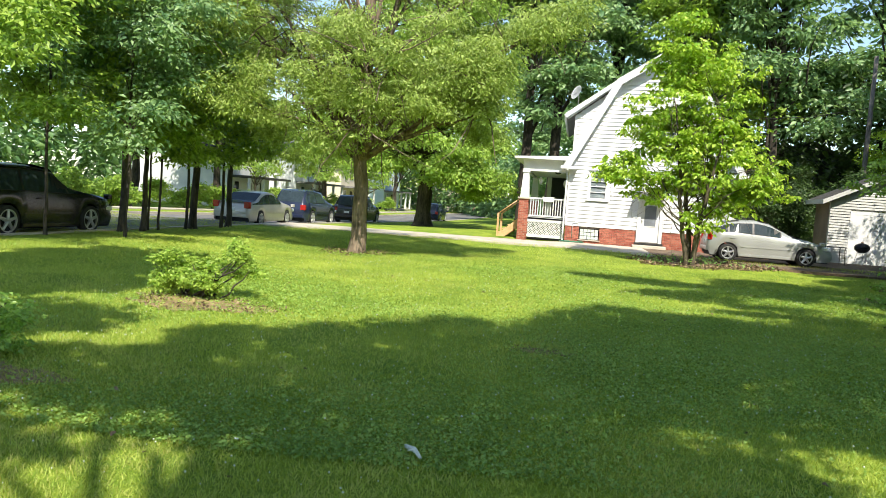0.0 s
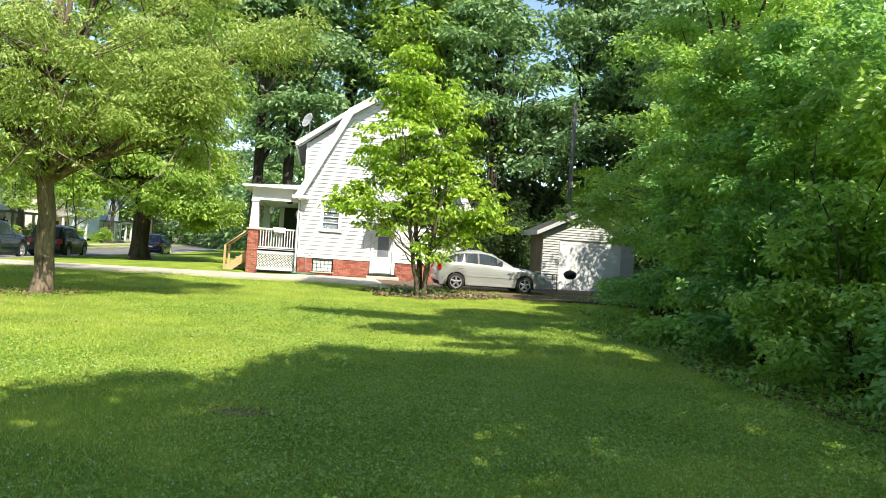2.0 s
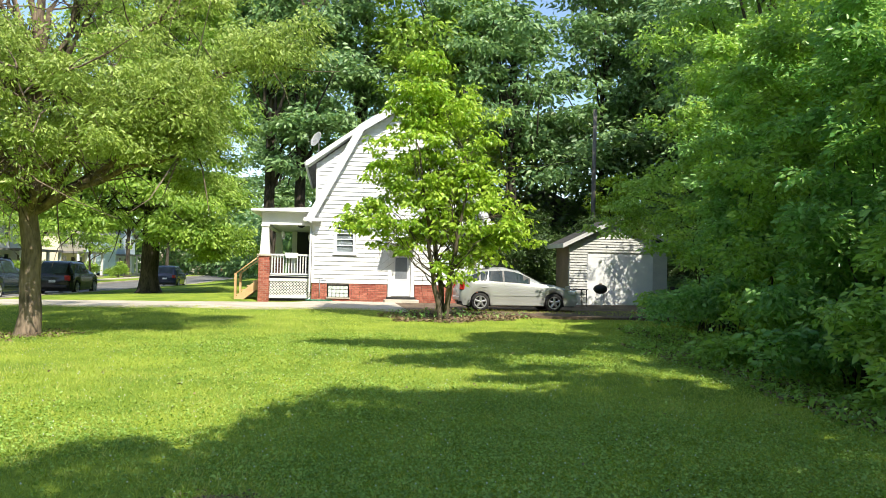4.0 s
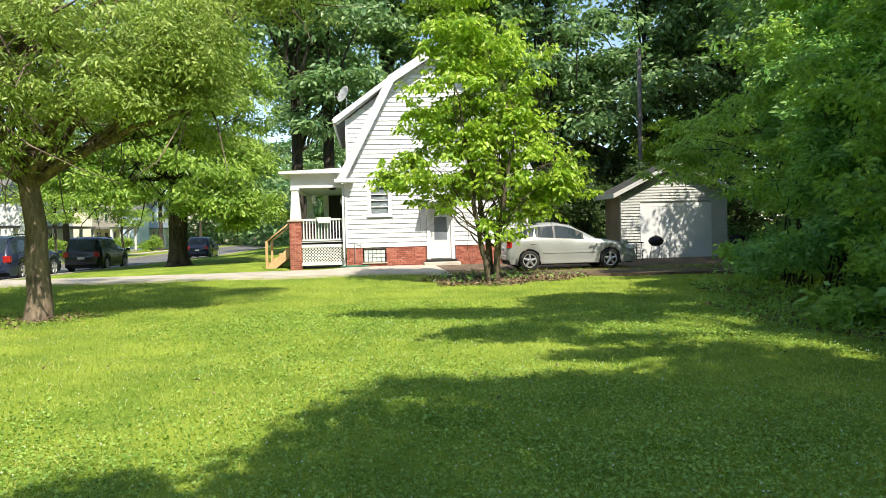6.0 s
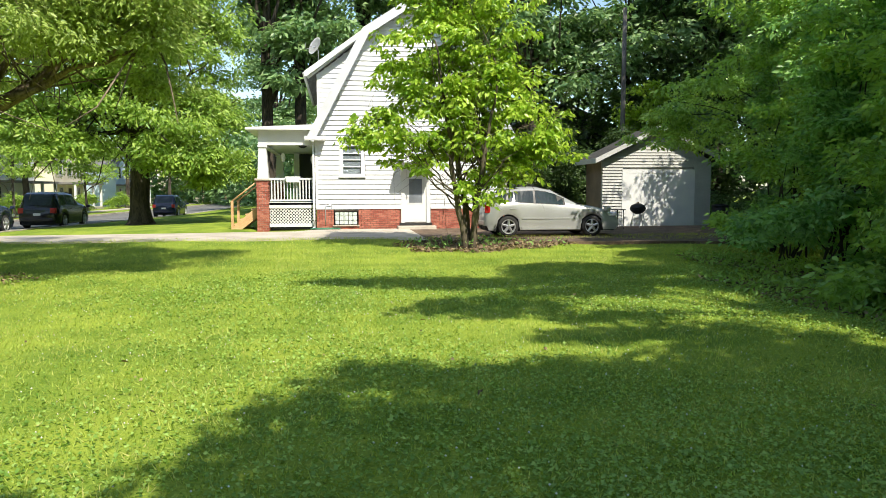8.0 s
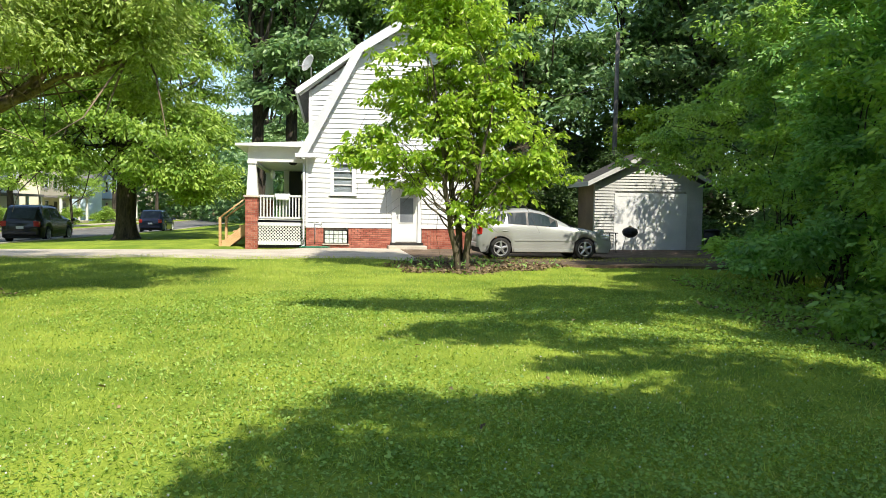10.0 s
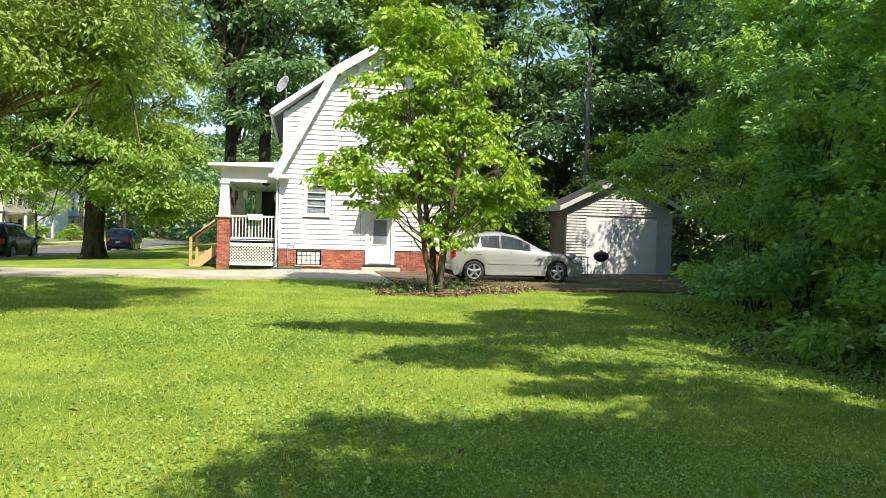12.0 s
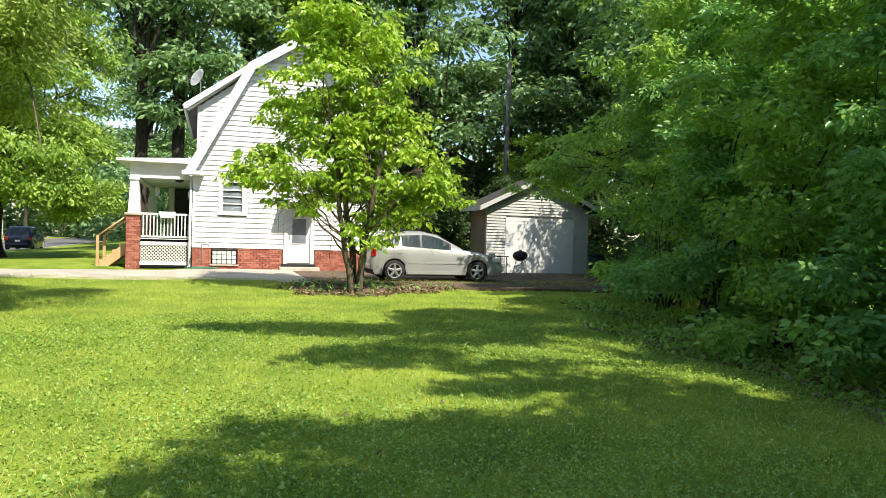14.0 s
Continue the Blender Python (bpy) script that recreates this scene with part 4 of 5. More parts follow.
# ---- kettle grill ----
def grill():
    x, y = 12.75, 31.6
    th = thing("kettle_grill", x, y, 0.02, "black kettle grill on thin legs before the garage", "grill")
    bowl = bmesh.new()
    bm_tube(bowl, [(x, y, 0.52), (x, y, 0.56), (x, y, 0.64), (x, y, 0.72)], [0.06, 0.17, 0.26, 0.29], 20)
    part("bowl", bowl, M_BLACK, th, smooth=True)
    lid = bmesh.new()
    bm_tube(lid, [(x, y, 0.725), (x, y, 0.76), (x, y, 0.85), (x, y, 0.91), (x, y, 0.935)], [0.295, 0.29, 0.24, 0.13, 0.02], 20)
    part("lid", lid, M_BLACK, th, smooth=True)
    part("lid_handle", boxes((x - 0.05, x + 0.05, y - 0.01, y + 0.01, 0.93, 0.97)), M_WOOD, th)
    for k in range(3):
        a = k * math.tau / 3 + 0.4
        part("leg", bm_tube(bmesh.new(), [(x + 0.14 * math.cos(a), y + 0.14 * math.sin(a), 0.60), (x + 0.28 * math.cos(a), y + 0.28 * math.sin(a), 0.02)], [0.012, 0.012], 6), M_ALLOY, th)
    part("ash_pan", bm_tube(bmesh.new(), [(x, y, 0.30), (x, y, 0.32)], [0.13, 0.13], 14), M_ALLOY, th)


grill()


# ---- houses across the street and behind ----
def far_house(x, y, w, d, h, rise, wall, roof, label, face="x", z=-0.5, porch_on=True, storeys=2):
    """A two-storey house whose front faces +x (or -y)."""
    th = thing("neighbour_house", x, y, z, label, "house", "neighbour houses")
    turn = Matrix.Rotation(radians(90 if face == "x" else 0), 4, "Z")
    th.matrix_basis = Matrix.Translation((x, y, z)) @ turn
    w2 = w / 2
    part("wall", bm_prism(bmesh.new(), [(-w2, -0.3), (w2, -0.3), (w2, h), (0, h + rise), (-w2, h)], "y", 0, d), wall, th, local=True)
    rf = bm_prism(bmesh.new(), [(-w2 - 0.4, h - 0.2), (0, h + rise + 0.15), (w2 + 0.4, h - 0.2), (w2 + 0.4, h - 0.38), (0, h + rise - 0.03), (-w2 - 0.4, h - 0.38)], "y", -0.4, d + 0.4)
    part("roof", rf, roof, th, local=True)
    for lv in range(storeys):
        for k in (-1, 0, 1):
            if lv == 0 and k == 0:
                continue
            cx, cz = k * w * 0.3, 1.0 + lv * 2.8
            win = part("window", boxes((cx - 0.45, cx + 0.45, -0.02, 0.03, cz, cz + 1.4)), M_GLASS, th, local=True)
            part("window_frame", boxes((cx - 0.55, cx - 0.45, -0.05, 0.03, cz - 0.1, cz + 1.5), (cx + 0.45, cx + 0.55, -0.05, 0.03, cz - 0.1, cz + 1.5), (cx - 0.45, cx + 0.45, -0.05, 0.03, cz + 1.4, cz + 1.5), (cx - 0.45, cx + 0.45, -0.05, 0.03, cz - 0.1, cz), (cx - 0.45, cx + 0.45, -0.04, 0.03, cz + 0.67, cz + 0.73)), M_TRIM, win, local=True)
    part("door", boxes((-0.45, 0.45, -0.03, 0.03, 0.3, 2.35)), M_BARK_DARK, th, local=True)
    if porch_on:
        part("porch_roof", boxes((-w2, w2, -2.2, 0, 2.75, 2.95)), roof, th, local=True)
        part("porch_floor", boxes((-w2, w2, -2.1, 0, 0.0, 0.3)), M_CONCRETE, th, local=True)
        for k in range(4):
            px = -w2 + 0.2 + k * (w - 0.4) / 3
            part("column", boxes((px - 0.12, px + 0.12, -2.05, -1.82, 0.3, 2.75)), M_TRIM, th, local=True)
    return th


far_house(-27.5, 76.0, 9.5, 9, 5.8, 2.6, M_WHITE, M_SHINGLE, "white two-storey house with front porch across the street")
far_house(-28, 61.5, 8.5, 9, 5.4, 2.6, M_WHITE, M_SHINGLE_DARK, "white house with dark roof across the street")
far_house(-27.5, 90.0, 8.5, 9, 5.4, 2.6, M_CREAM, M_SHINGLE, "pale house with porch columns across the street")
far_house(-27.5, 111.0, 9.5, 9, 5.4, 2.6, M_BLUE, M_SHINGLE, "pale blue porch house down the street")
far_house(-28.5, 142.0, 9.0, 9, 5.6, 2.8, M_CREAM, M_SHINGLE, "cream house behind two pointed evergreens", face="y")
far_house(-18.5, 146.0, 9.0, 9, 5.6, 2.8, M_TAN, M_SHINGLE, "tan house at the end of the street", face="y")
far_house(16.2, 52.0, 8.0, 9, 5.4, 1.6, M_GREYW, M_SHINGLE, "dark house in deep shade behind the garage", face="y", z=0.0, porch_on=False)
strip("far_pavement", -22.6, -21.2, YS, 0.16, 0.3, M_CONCRETE, "pale concrete pavement across the street", "pavement")

# ---- trees ----
tree("young_tree", 4.97, 23.75, -0.06, 8.2, 0.15,
     [(-0.2, 0, 2.7, 2.3, 1.5, 0.8), (-2.3, 0, 3.2, 1.1, 0.9, 0.8), (1.9, 0, 2.6, 1.0, 0.9, 0.8), (-0.2, 0, 3.8, 2.5, 1.6, 0.9), (-0.3, 0, 4.9, 2.3, 1.5, 0.9), (-0.3, 0, 5.9, 2.0, 1.3, 0.8), (-0.4, 0, 6.8, 1.4, 1.0, 0.7), (-0.5, 0, 7.7, 0.7, 0.6, 0.5), (0.4, -0.3, 1.65, 0.9, 0.8, 0.3), (1.2, -0.2, 1.95, 0.9, 0.8, 0.3), (2.2, 0, 3.2, 0.6, 0.6, 0.4), (-1.5, -0.2, 2.0, 0.8, 0.7, 0.3)],
     1080, 20, 0.165, M_LEAF_LIME, M_BARK_GREY, "young lime-green tree with drooping leaves in a mulch bed", 11, spread=0.25, limbs=44, fork=0.08, stems=4, droop=0.5, wide=0.5, flat=0.35, shell=0.6, limb_r=0.16, boughs=300, bough=0.46, wob=0.03, pad=0.6)
tree("locust_tree", -4.5, 18.9, -0.2, 11.5, 0.225,
     [(0, 0.2, 5.6, 3.8, 3.0, 2.3), (-2.6, -1.0, 4.1, 2.2, 1.9, 1.1), (3.0, -1.0, 4.3, 2.2, 1.9, 1.2), (0.5, -0.2, 9.2, 3.6, 2.8, 2.1), (3.9, -0.8, 6.2, 2.0, 1.8, 1.5), (-3.2, -0.6, 6.6, 1.9, 1.8, 1.5), (-0.8, -0.6, 2.9, 1.4, 0.9, 0.5), (1.3, -0.8, 3.1, 1.4, 1.0, 0.5), (1.2, -2.2, 5.2, 2.0, 1.2, 1.0), (-0.9, 0.2, 2.3, 0.6, 0.5, 0.3), (2.4, -1.6, 4.6, 2.0, 1.7, 1.0), (0.3, -2.2, 4.0, 2.0, 1.3, 0.8)],
     2250, 54, 0.105, M_LEAF_LOCUST, M_BARK, "locust tree with feathery light-green leaves and rough brown trunk", 21, spread=0.38, limbs=40, fork=0.22, wide=0.36, droop=0.5, shell=0.6, boughs=150, bough=0.85, flat=0.35, limb_r=0.36, pad=0.55)
tree("oak_tree", -7.15, 39.8, -0.05, 17.0, 0.44,
     [(-0.4, 0, 8.5, 4.4, 5.5, 4.2), (2.2, -1, 5.0, 2.5, 2.8, 1.9), (-3.4, -1, 5.0, 3.2, 2.8, 1.8), (0.2, 0, 13.0, 4.3, 4.2, 3.4), (2.0, 0, 9.2, 2.6, 2.2, 1.5), (3.2, -0.5, 4.0, 1.5, 1.6, 1.2), (2.0, -2.6, 3.8, 1.9, 1.6, 1.0), (-2.4, -2.6, 3.8, 2.2, 1.6, 1.0), (3.4, -0.6, 3.0, 1.3, 1.4, 0.8), (3.6, -1.0, 2.3, 1.2, 1.4, 0.9), (2.6, -1.8, 3.0, 1.6, 1.4, 0.9), (0, -3.2, 6.5, 3.4, 1.8, 2.2)],
     2500, 36, 0.225, M_LEAF_OAK, M_BARK_DARK, "large shade tree with thick trunk near the street", 31, spread=0.60, limbs=26, fork=0.24, wide=0.42, boughs=210, bough=1.5, droop=0.5)


def thicket():
    spots = [(-10.8, 17.7, 0.15, 10), (-10.7, 18.5, 0.11, 9), (-10.8, 18.9, 0.05, 7), (-10.7, 19.3, 0.055, 7), (-10.6, 20.6, 0.07, 7.5), (-10.7, 21.2, 0.17, 11), (-10.6, 22.9, 0.085, 7.5), (-10.7, 23.6, 0.14, 10), (-10.8, 14.8, 0.06, 7), (-10.4, 12.0, 0.13, 9.5), (-9.4, 15.8, 0.06, 7.5)]
    for k, (x, y, r, h) in enumerate(spots):
        tree("street_tree", x, y, float(ground_z(x, y)), h, r * 0.72, [(0, 0, h * 0.60, 2.3, 2.3, h * 0.24), (0.8, -0.6, h * 0.38, 1.8, 1.8, h * 0.09), (-0.3, 0.2, h * 0.85, 1.9, 1.9, h * 0.15)],
             420, 28, 0.155, (M_LEAF_OAK, M_LEAF_DEEP, M_LEAF_OAK)[k % 3], M_BARK_DARK, "slim dark-trunked tree in a shady thicket by the street", 50 + k, spread=0.5, limbs=8, fork=0.34, group="street thicket", twigs=False, boughs=36, bough=1.0)


thicket()


def woods():
    """Tall trees behind the house and the garage, and along the far side of the street."""
    spots = [(-2.1, 46.5, 24, 0.36, 0), (-0.5, 46.5, 25, 0.38, 0), (3.5, 50, 25, 0.40, 0), (8, 46.0, 23, 0.30, 0), (12.0, 44.2, 22, 0.30, 0), (18.3, 46.0, 24, 0.2, 0), (22.5, 44, 22, 0.4, 0), (26, 50, 25, 0.4, 0), (12, 62, 26, 0.4, 0), (29, 40, 22, 0.4, 0), (21.5, 34, 17, 0.3, 0), (34, 33, 20, 0.4, 0), (-20.6, 47, 6.5, 0.10, 1), (-20.4, 59, 7, 0.10, 1), (-20.6, 74, 7, 0.12, 1), (-24.5, 38, 15, 0.3, 1), (-25, 50, 14, 0.3, 1), (-23.5, 69, 13, 0.3, 1), (-24, 99, 15, 0.3, 1), (-24, 121, 16, 0.3, 1), (-25, 26, 15, 0.3, 1), (-28, 44, 16, 0.3, 1), (-27, 14, 15, 0.3, 1), (-4, 74, 24, 0.4, 0)]
    for k, (x, y, h, r, near_street) in enumerate(spots):
        low = 0.40 if not near_street else 0.50
        w = 1 if h > 10 else 0.62
        tree("woodland_tree" if not near_street else "street_tree", x, y, float(ground_z(x, y)), h, r, [(0, 0, h * 0.58, 4.2 * w, 4.0 * w, h * 0.2), (1.5 * w, -w, h * low, 3.2 * w, 3.2 * w, h * 0.10), (-1.5 * w, 0.5, h * 0.76, 3.8 * w, 3.8 * w, h * 0.17), (0.5, 0, h * 0.9, 2.8 * w, 2.8 * w, h * 0.1)],
             620 if w == 1 else 200, 22 if near_street else 23, (0.35 if near_street else 0.40) if w == 1 else 0.2, M_LEAF_OAK if near_street or k == 3 else M_LEAF_DEEP, M_BARK_DARK, "tall dark woodland tree behind the houses" if not near_street else "leafy street tree among the houses", 80 + k, spread=0.85 * w, limbs=14, fork=0.25, group="woods", twigs=False, boughs=60, bough=1.7 * w)


woods()


def far_woods():
    """Wall of distant woodland foliage that closes the view."""
    rng = np.random.default_rng(77)
    line = [(-75, -30), (-55, 20), (-48, 70), (-45, 120), (-20, 135), (0, 85), (14, 72), (30, 62), (42, 46), (45, 25), (40, 5), (34, -25), (10, -45), (-30, -45), (-75, -30)]
    cl = []
    for (a, b), (c, d) in zip(line, line[1:]):
        n = int(math.hypot(c - a, d - b) * 13)
        u = rng.random(n)
        top = (17 if b > 40 and a > -10 else 12) + 4 * np.sin(u * 9 + a)
        cl.append(np.stack([a + (c - a) * u + rng.normal(size=n) * 2, b + (d - b) * u + rng.normal(size=n) * 2, rng.random(n) ** 0.9 * top - 0.3], 1))
    cl = np.concatenate(cl)
    base, way, up, ln = clump_leaves(rng, cl, rng.uniform(0.9, 2.0, len(cl)), 17, 0.92, 0.5, 0.35)
    tagged(new("far_woods", leaf_mesh("far_woods", base, way, up, ln, ln * 0.5, M_LEAF_DEEP)), "distant dark green woodland behind the houses", "woods", kind="stuff")
    # undergrowth between the house and the garage, its shade put into the leaf colour
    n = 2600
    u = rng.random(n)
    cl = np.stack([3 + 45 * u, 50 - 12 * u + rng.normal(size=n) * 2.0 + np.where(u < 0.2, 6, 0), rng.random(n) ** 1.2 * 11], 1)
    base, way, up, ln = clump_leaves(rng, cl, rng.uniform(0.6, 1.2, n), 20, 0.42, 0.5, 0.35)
    tagged(new("undergrowth", leaf_mesh("undergrowth", base, way, up, ln, ln * 0.5, M_LEAF_DEEP_SHADE)), "undergrowth below the woods with deep shade put into its leaf colour", "undergrowth", kind="stuff")


far_woods()


def hedge_trees():
    """Tall trees over the overgrown border beside the garage."""
    for k, (x, y, h, r, low) in enumerate(((13.8, 21.4, 13.5, 3.7, 6.0), (19.8, 25.5, 12.5, 3.6, 5.0))):
        mid = (low + h) / 2
        tree("border_tree", x, y, -0.12, h, 0.2, [(0, 0, mid, r * 0.9, r * 0.9, (h - low) * 0.40), (-r * 0.25, 0.4, low + 0.6, r * 0.7, r * 0.7, 0.8), (0.4, 0, h - 0.8, r * 0.5, r * 0.5, 0.8)] + ([(-1.7, 3.4, 3.5, 1.2, 1.0, 0.6), (-0.6, 3.2, 4.8, 1.6, 1.3, 0.9), (0.2, 3.4, 3.4, 1.2, 1.0, 0.7)] if k == 0 else []),
             650, 42, 0.17, M_LEAF_HEDGE, M_BARK_DARK, "leafy tree overhanging the lawn's overgrown border", 123 + k, spread=0.55, limbs=16, fork=0.4, group="border trees", twigs=False, boughs=60, bough=1.25)


hedge_trees()


def shade_tree(x, y, h, zc, pads, gaps, seed, label):
    """A tall tree whose boughs spread in flat layers at height zc. Pads are the patches of lawn that they shade at midday: centre and half widths; gaps let sun through."""
    rng = np.random.default_rng(seed)
    th = thing("shade_tree", x, y, -0.12, label, "tree", "shade trees")
    trunk = bend(rng, (x, y, -0.3), (x, y, h), 12, wob=0.012)
    bm = bm_tube(bmesh.new(), trunk, [0.40] + [0.24 * (1 - 0.8 * i / 11) for i in range(1, 12)], 16)
    part("trunk", bm, M_BARK_DARK, th, smooth=True)
    drift = Vector((SUN_WAY.x, SUN_WAY.y)) / SUN_WAY.z
    bases = []
    for k, (gx, gy, rx, ry) in enumerate(pads):
        z = zc + 0.5 * math.sin(k * 2.1)
        cx, cy = gx + drift.x * z, gy + drift.y * z
        part("limb", bm_tube(bmesh.new(), bend(rng, (x, y, max(3.0, z - 0.45 * math.hypot(cx - x, cy - y))), (cx, cy, z), 7, sag=0.06, wob=0.07), [0.085, 0.075, 0.06, 0.05, 0.036, 0.024, 0.01], 7), M_BARK_DARK, th, smooth=True)
        n = int(44 * math.pi * rx * ry) + 12
        a, r = rng.random(n) * math.tau, np.sqrt(rng.random(n))
        r = r * (0.94 + 0.10 * np.sin(a * 3 + k) + 0.07 * np.sin(a * 7 + 2 * k) + 0.05 * np.sin(a * 13 + k))
        px, py = rx * r * np.cos(a), ry * r * np.sin(a)
        keep = np.ones(n, bool)
        for hx, hy, hr, hs in gaps:
            keep &= ((gx + px - hx) / hr) ** 2 + ((gy + py - hy) / hs) ** 2 > 1
        up_z = rng.normal(size=n) * 0.22
        b = np.stack([cx + px + drift.x * up_z, cy + py + drift.y * up_z, z + up_z], 1)
        bases.append(b[keep])
    cl = np.concatenate(bases)
    base, way, up, ln = clump_leaves(rng, cl, rng.uniform(0.14, 0.26, len(cl)), 8, 0.21, 0.5, 0.25)
    part("crown", leaf_mesh("crown", base, way, up, ln, ln * 0.6, M_LEAF_CANOPY), M_LEAF_CANOPY, th)


shade_tree(6.9, -1.3, 13.0, 9.0,
           [(2.8, 9.8, 1.65, 2.35), (1.6, 9.2, 0.9, 0.9), (4.35, 10.2, 1.6, 1.75), (6.0, 11.6, 1.35, 1.95), (7.0, 10.7, 1.1, 1.8), (3.6, 7.3, 2.6, 2.1), (5.9, 8.0, 2.2, 2.6), (4.6, 13.0, 0.8, 0.34), (4.9, 5.3, 1.5, 0.8), (4.2, 4.0, 1.1, 0.6)],
           [(1.9, 11.0, 0.32, 0.28), (4.75, 12.55, 0.35, 0.16), (2.7, 5.0, 0.4, 0.22), (3.4, 4.7, 0.35, 0.2), (6.5, 13.5, 0.5, 0.32), (6.8, 12.8, 0.45, 0.35), (7.0, 12.1, 0.4, 0.35)], 120, "tall dark-leaved tree shading the lawn from its border")
# Last three pads are unseen boughs, added to cut sky light on the lawn.
shade_tree(2.4, -4.7, 12.5, 9.0,
           [(1.0, 7.6, 2.4, 1.8), (-0.9, 6.4, 1.9, 1.5), (0.7, 5.2, 2.3, 1.7), (0.8, 3.6, 1.4, 0.9), (3.4, 3.4, 1.0, 0.7), (-2.4, 5.0, 1.0, 0.9), (-1.5, 4.4, 1.0, 0.5), (2.4, 4.0, 0.9, 0.4), (-2.2, 3.4, 0.7, 0.3), (1.0, 0.2, 3.5, 1.6), (-3.0, 0.6, 2.0, 1.5), (5.2, 0.8, 2.4, 1.6)],
           [(-1.4, 4.1, 0.45, 0.17), (-0.6, 7.2, 0.3, 0.2), (-1.7, 6.6, 0.35, 0.16), (-0.8, 5.4, 0.35, 0.14), (2.7, 5.0, 0.35, 0.2), (-2.5, 5.2, 0.3, 0.15), (-0.9, 3.6, 0.4, 0.18)], 121, "tall dark-leaved tree standing on the lawn behind")
shade_tree(9.9, 6.6, 12.5, 9.2,
           [(2.6, 17.7, 1.4, 0.5), (4.4, 17.5, 1.7, 0.8), (6.3, 18.9, 1.7, 1.4), (3.6, 15.0, 1.1, 0.7), (5.3, 16.0, 1.2, 0.55), (6.5, 17.0, 1.3, 0.6), (5.0, 14.0, 0.8, 0.25), (7.6, 14.4, 0.7, 0.35)],
           [(7.5, 15.5, 0.9, 0.35)], 122, "tall dark-leaved tree rising from the overgrown border")
shade_tree(-4.8, 1.4, 13.0, 9.0,
           [(-6.0, 9.8, 1.6, 2.0), (-4.6, 6.6, 1.3, 1.1), (-7.0, 12.2, 2.0, 2.2), (-3.4, 4.6, 0.9, 0.7), (-6.8, 8.4, 1.4, 1.5)],
           [(-4.6, 9.2, 0.3, 0.2), (-5.6, 10.6, 0.3, 0.2)], 127, "tall dark-leaved tree at the street side of the lawn")
tree("border_tree", 17.3, 28.3, -0.1, 5.8, 0.12, [(-2.6, 0.4, 4.8, 1.6, 0.9, 0.6), (-4.0, 0.5, 4.0, 1.4, 0.8, 0.6), (-4.9, 0.5, 3.3, 0.9, 0.6, 0.45), (-3.2, 0.4, 3.3, 1.3, 0.7, 0.5), (0.2, 0, 4.3, 1.3, 1.2, 1.0), (-1.2, 0.2, 5.8, 1.4, 1.2, 0.8), (0.0, 0.2, 6.6, 1.5, 1.2, 0.9)],
     460, 34, 0.14, M_LEAF_HEDGE, M_BARK_DARK, "leafy tree with a bough hanging before the garage", 141, spread=0.34, limbs=20, fork=0.25, droop=0.55, group="border trees", twigs=False, boughs=70, bough=0.7)


tree("yard_tree", 17.4, 40.8, 0.0, 7.6, 0.11, [(0, 0, 5.0, 1.7, 1.4, 1.2), (-0.3, -0.3, 3.8, 1.2, 1.0, 0.8), (0.1, 0, 6.4, 1.2, 1.0, 0.8)],
     260, 26, 0.17, M_LEAF_LIME, M_BARK_DARK, "sunlit yellow-green tree behind the garage", 142, spread=0.4, limbs=12, fork=0.25, twigs=False, boughs=60, bough=0.5)


def bush(name, x, y, z, lobes, clumps, per, leaf, material, label, seed, spread=0.3, stems=9, wide=0.5, droop=0.25, group="", category="bush", boughs=40, bough=0.3):
    rng = np.random.default_rng(seed)
    th = thing(name, x, y, z, label, category, group)
    lb = [(x + a, y + b, z + c, d, e, f) for a, b, c, d, e, f in lobes]
    ends = lobe_points(rng, lb, stems, 0.7)
    for e in ends:
        e[2] = max(e[2], z + 0.2)
        bm = bm_tube(bmesh.new(), bend(rng, (x + rng.normal() * 0.12, y + rng.normal() * 0.12, z - 0.05), e, 6, wob=0.1), [0.022, 0.02, 0.016, 0.012, 0.009, 0.005], 6)
        part("stem", bm, M_BARK_DARK, th, smooth=True)
    bo = lobe_points(rng, lb, boughs, 0.45)
    off = unit(rng.normal(size=(clumps, 3))) * (rng.random(clumps) ** 0.5)[:, None] * bough
    off[:, 2] *= 0.35
    c = bo[rng.integers(0, boughs, clumps)] + off
    c[:, 2] = np.maximum(c[:, 2], z + 0.08)
    base, way, up, ln = clump_leaves(rng, c, rng.uniform(0.6, 1.3, clumps) * spread, per, leaf, 0.55, droop)
    base[:, 2] = np.maximum(base[:, 2], z + 0.02)
    part("foliage", leaf_mesh("foliage", base, way, up, ln, ln * wide, material), material, th)
    return th


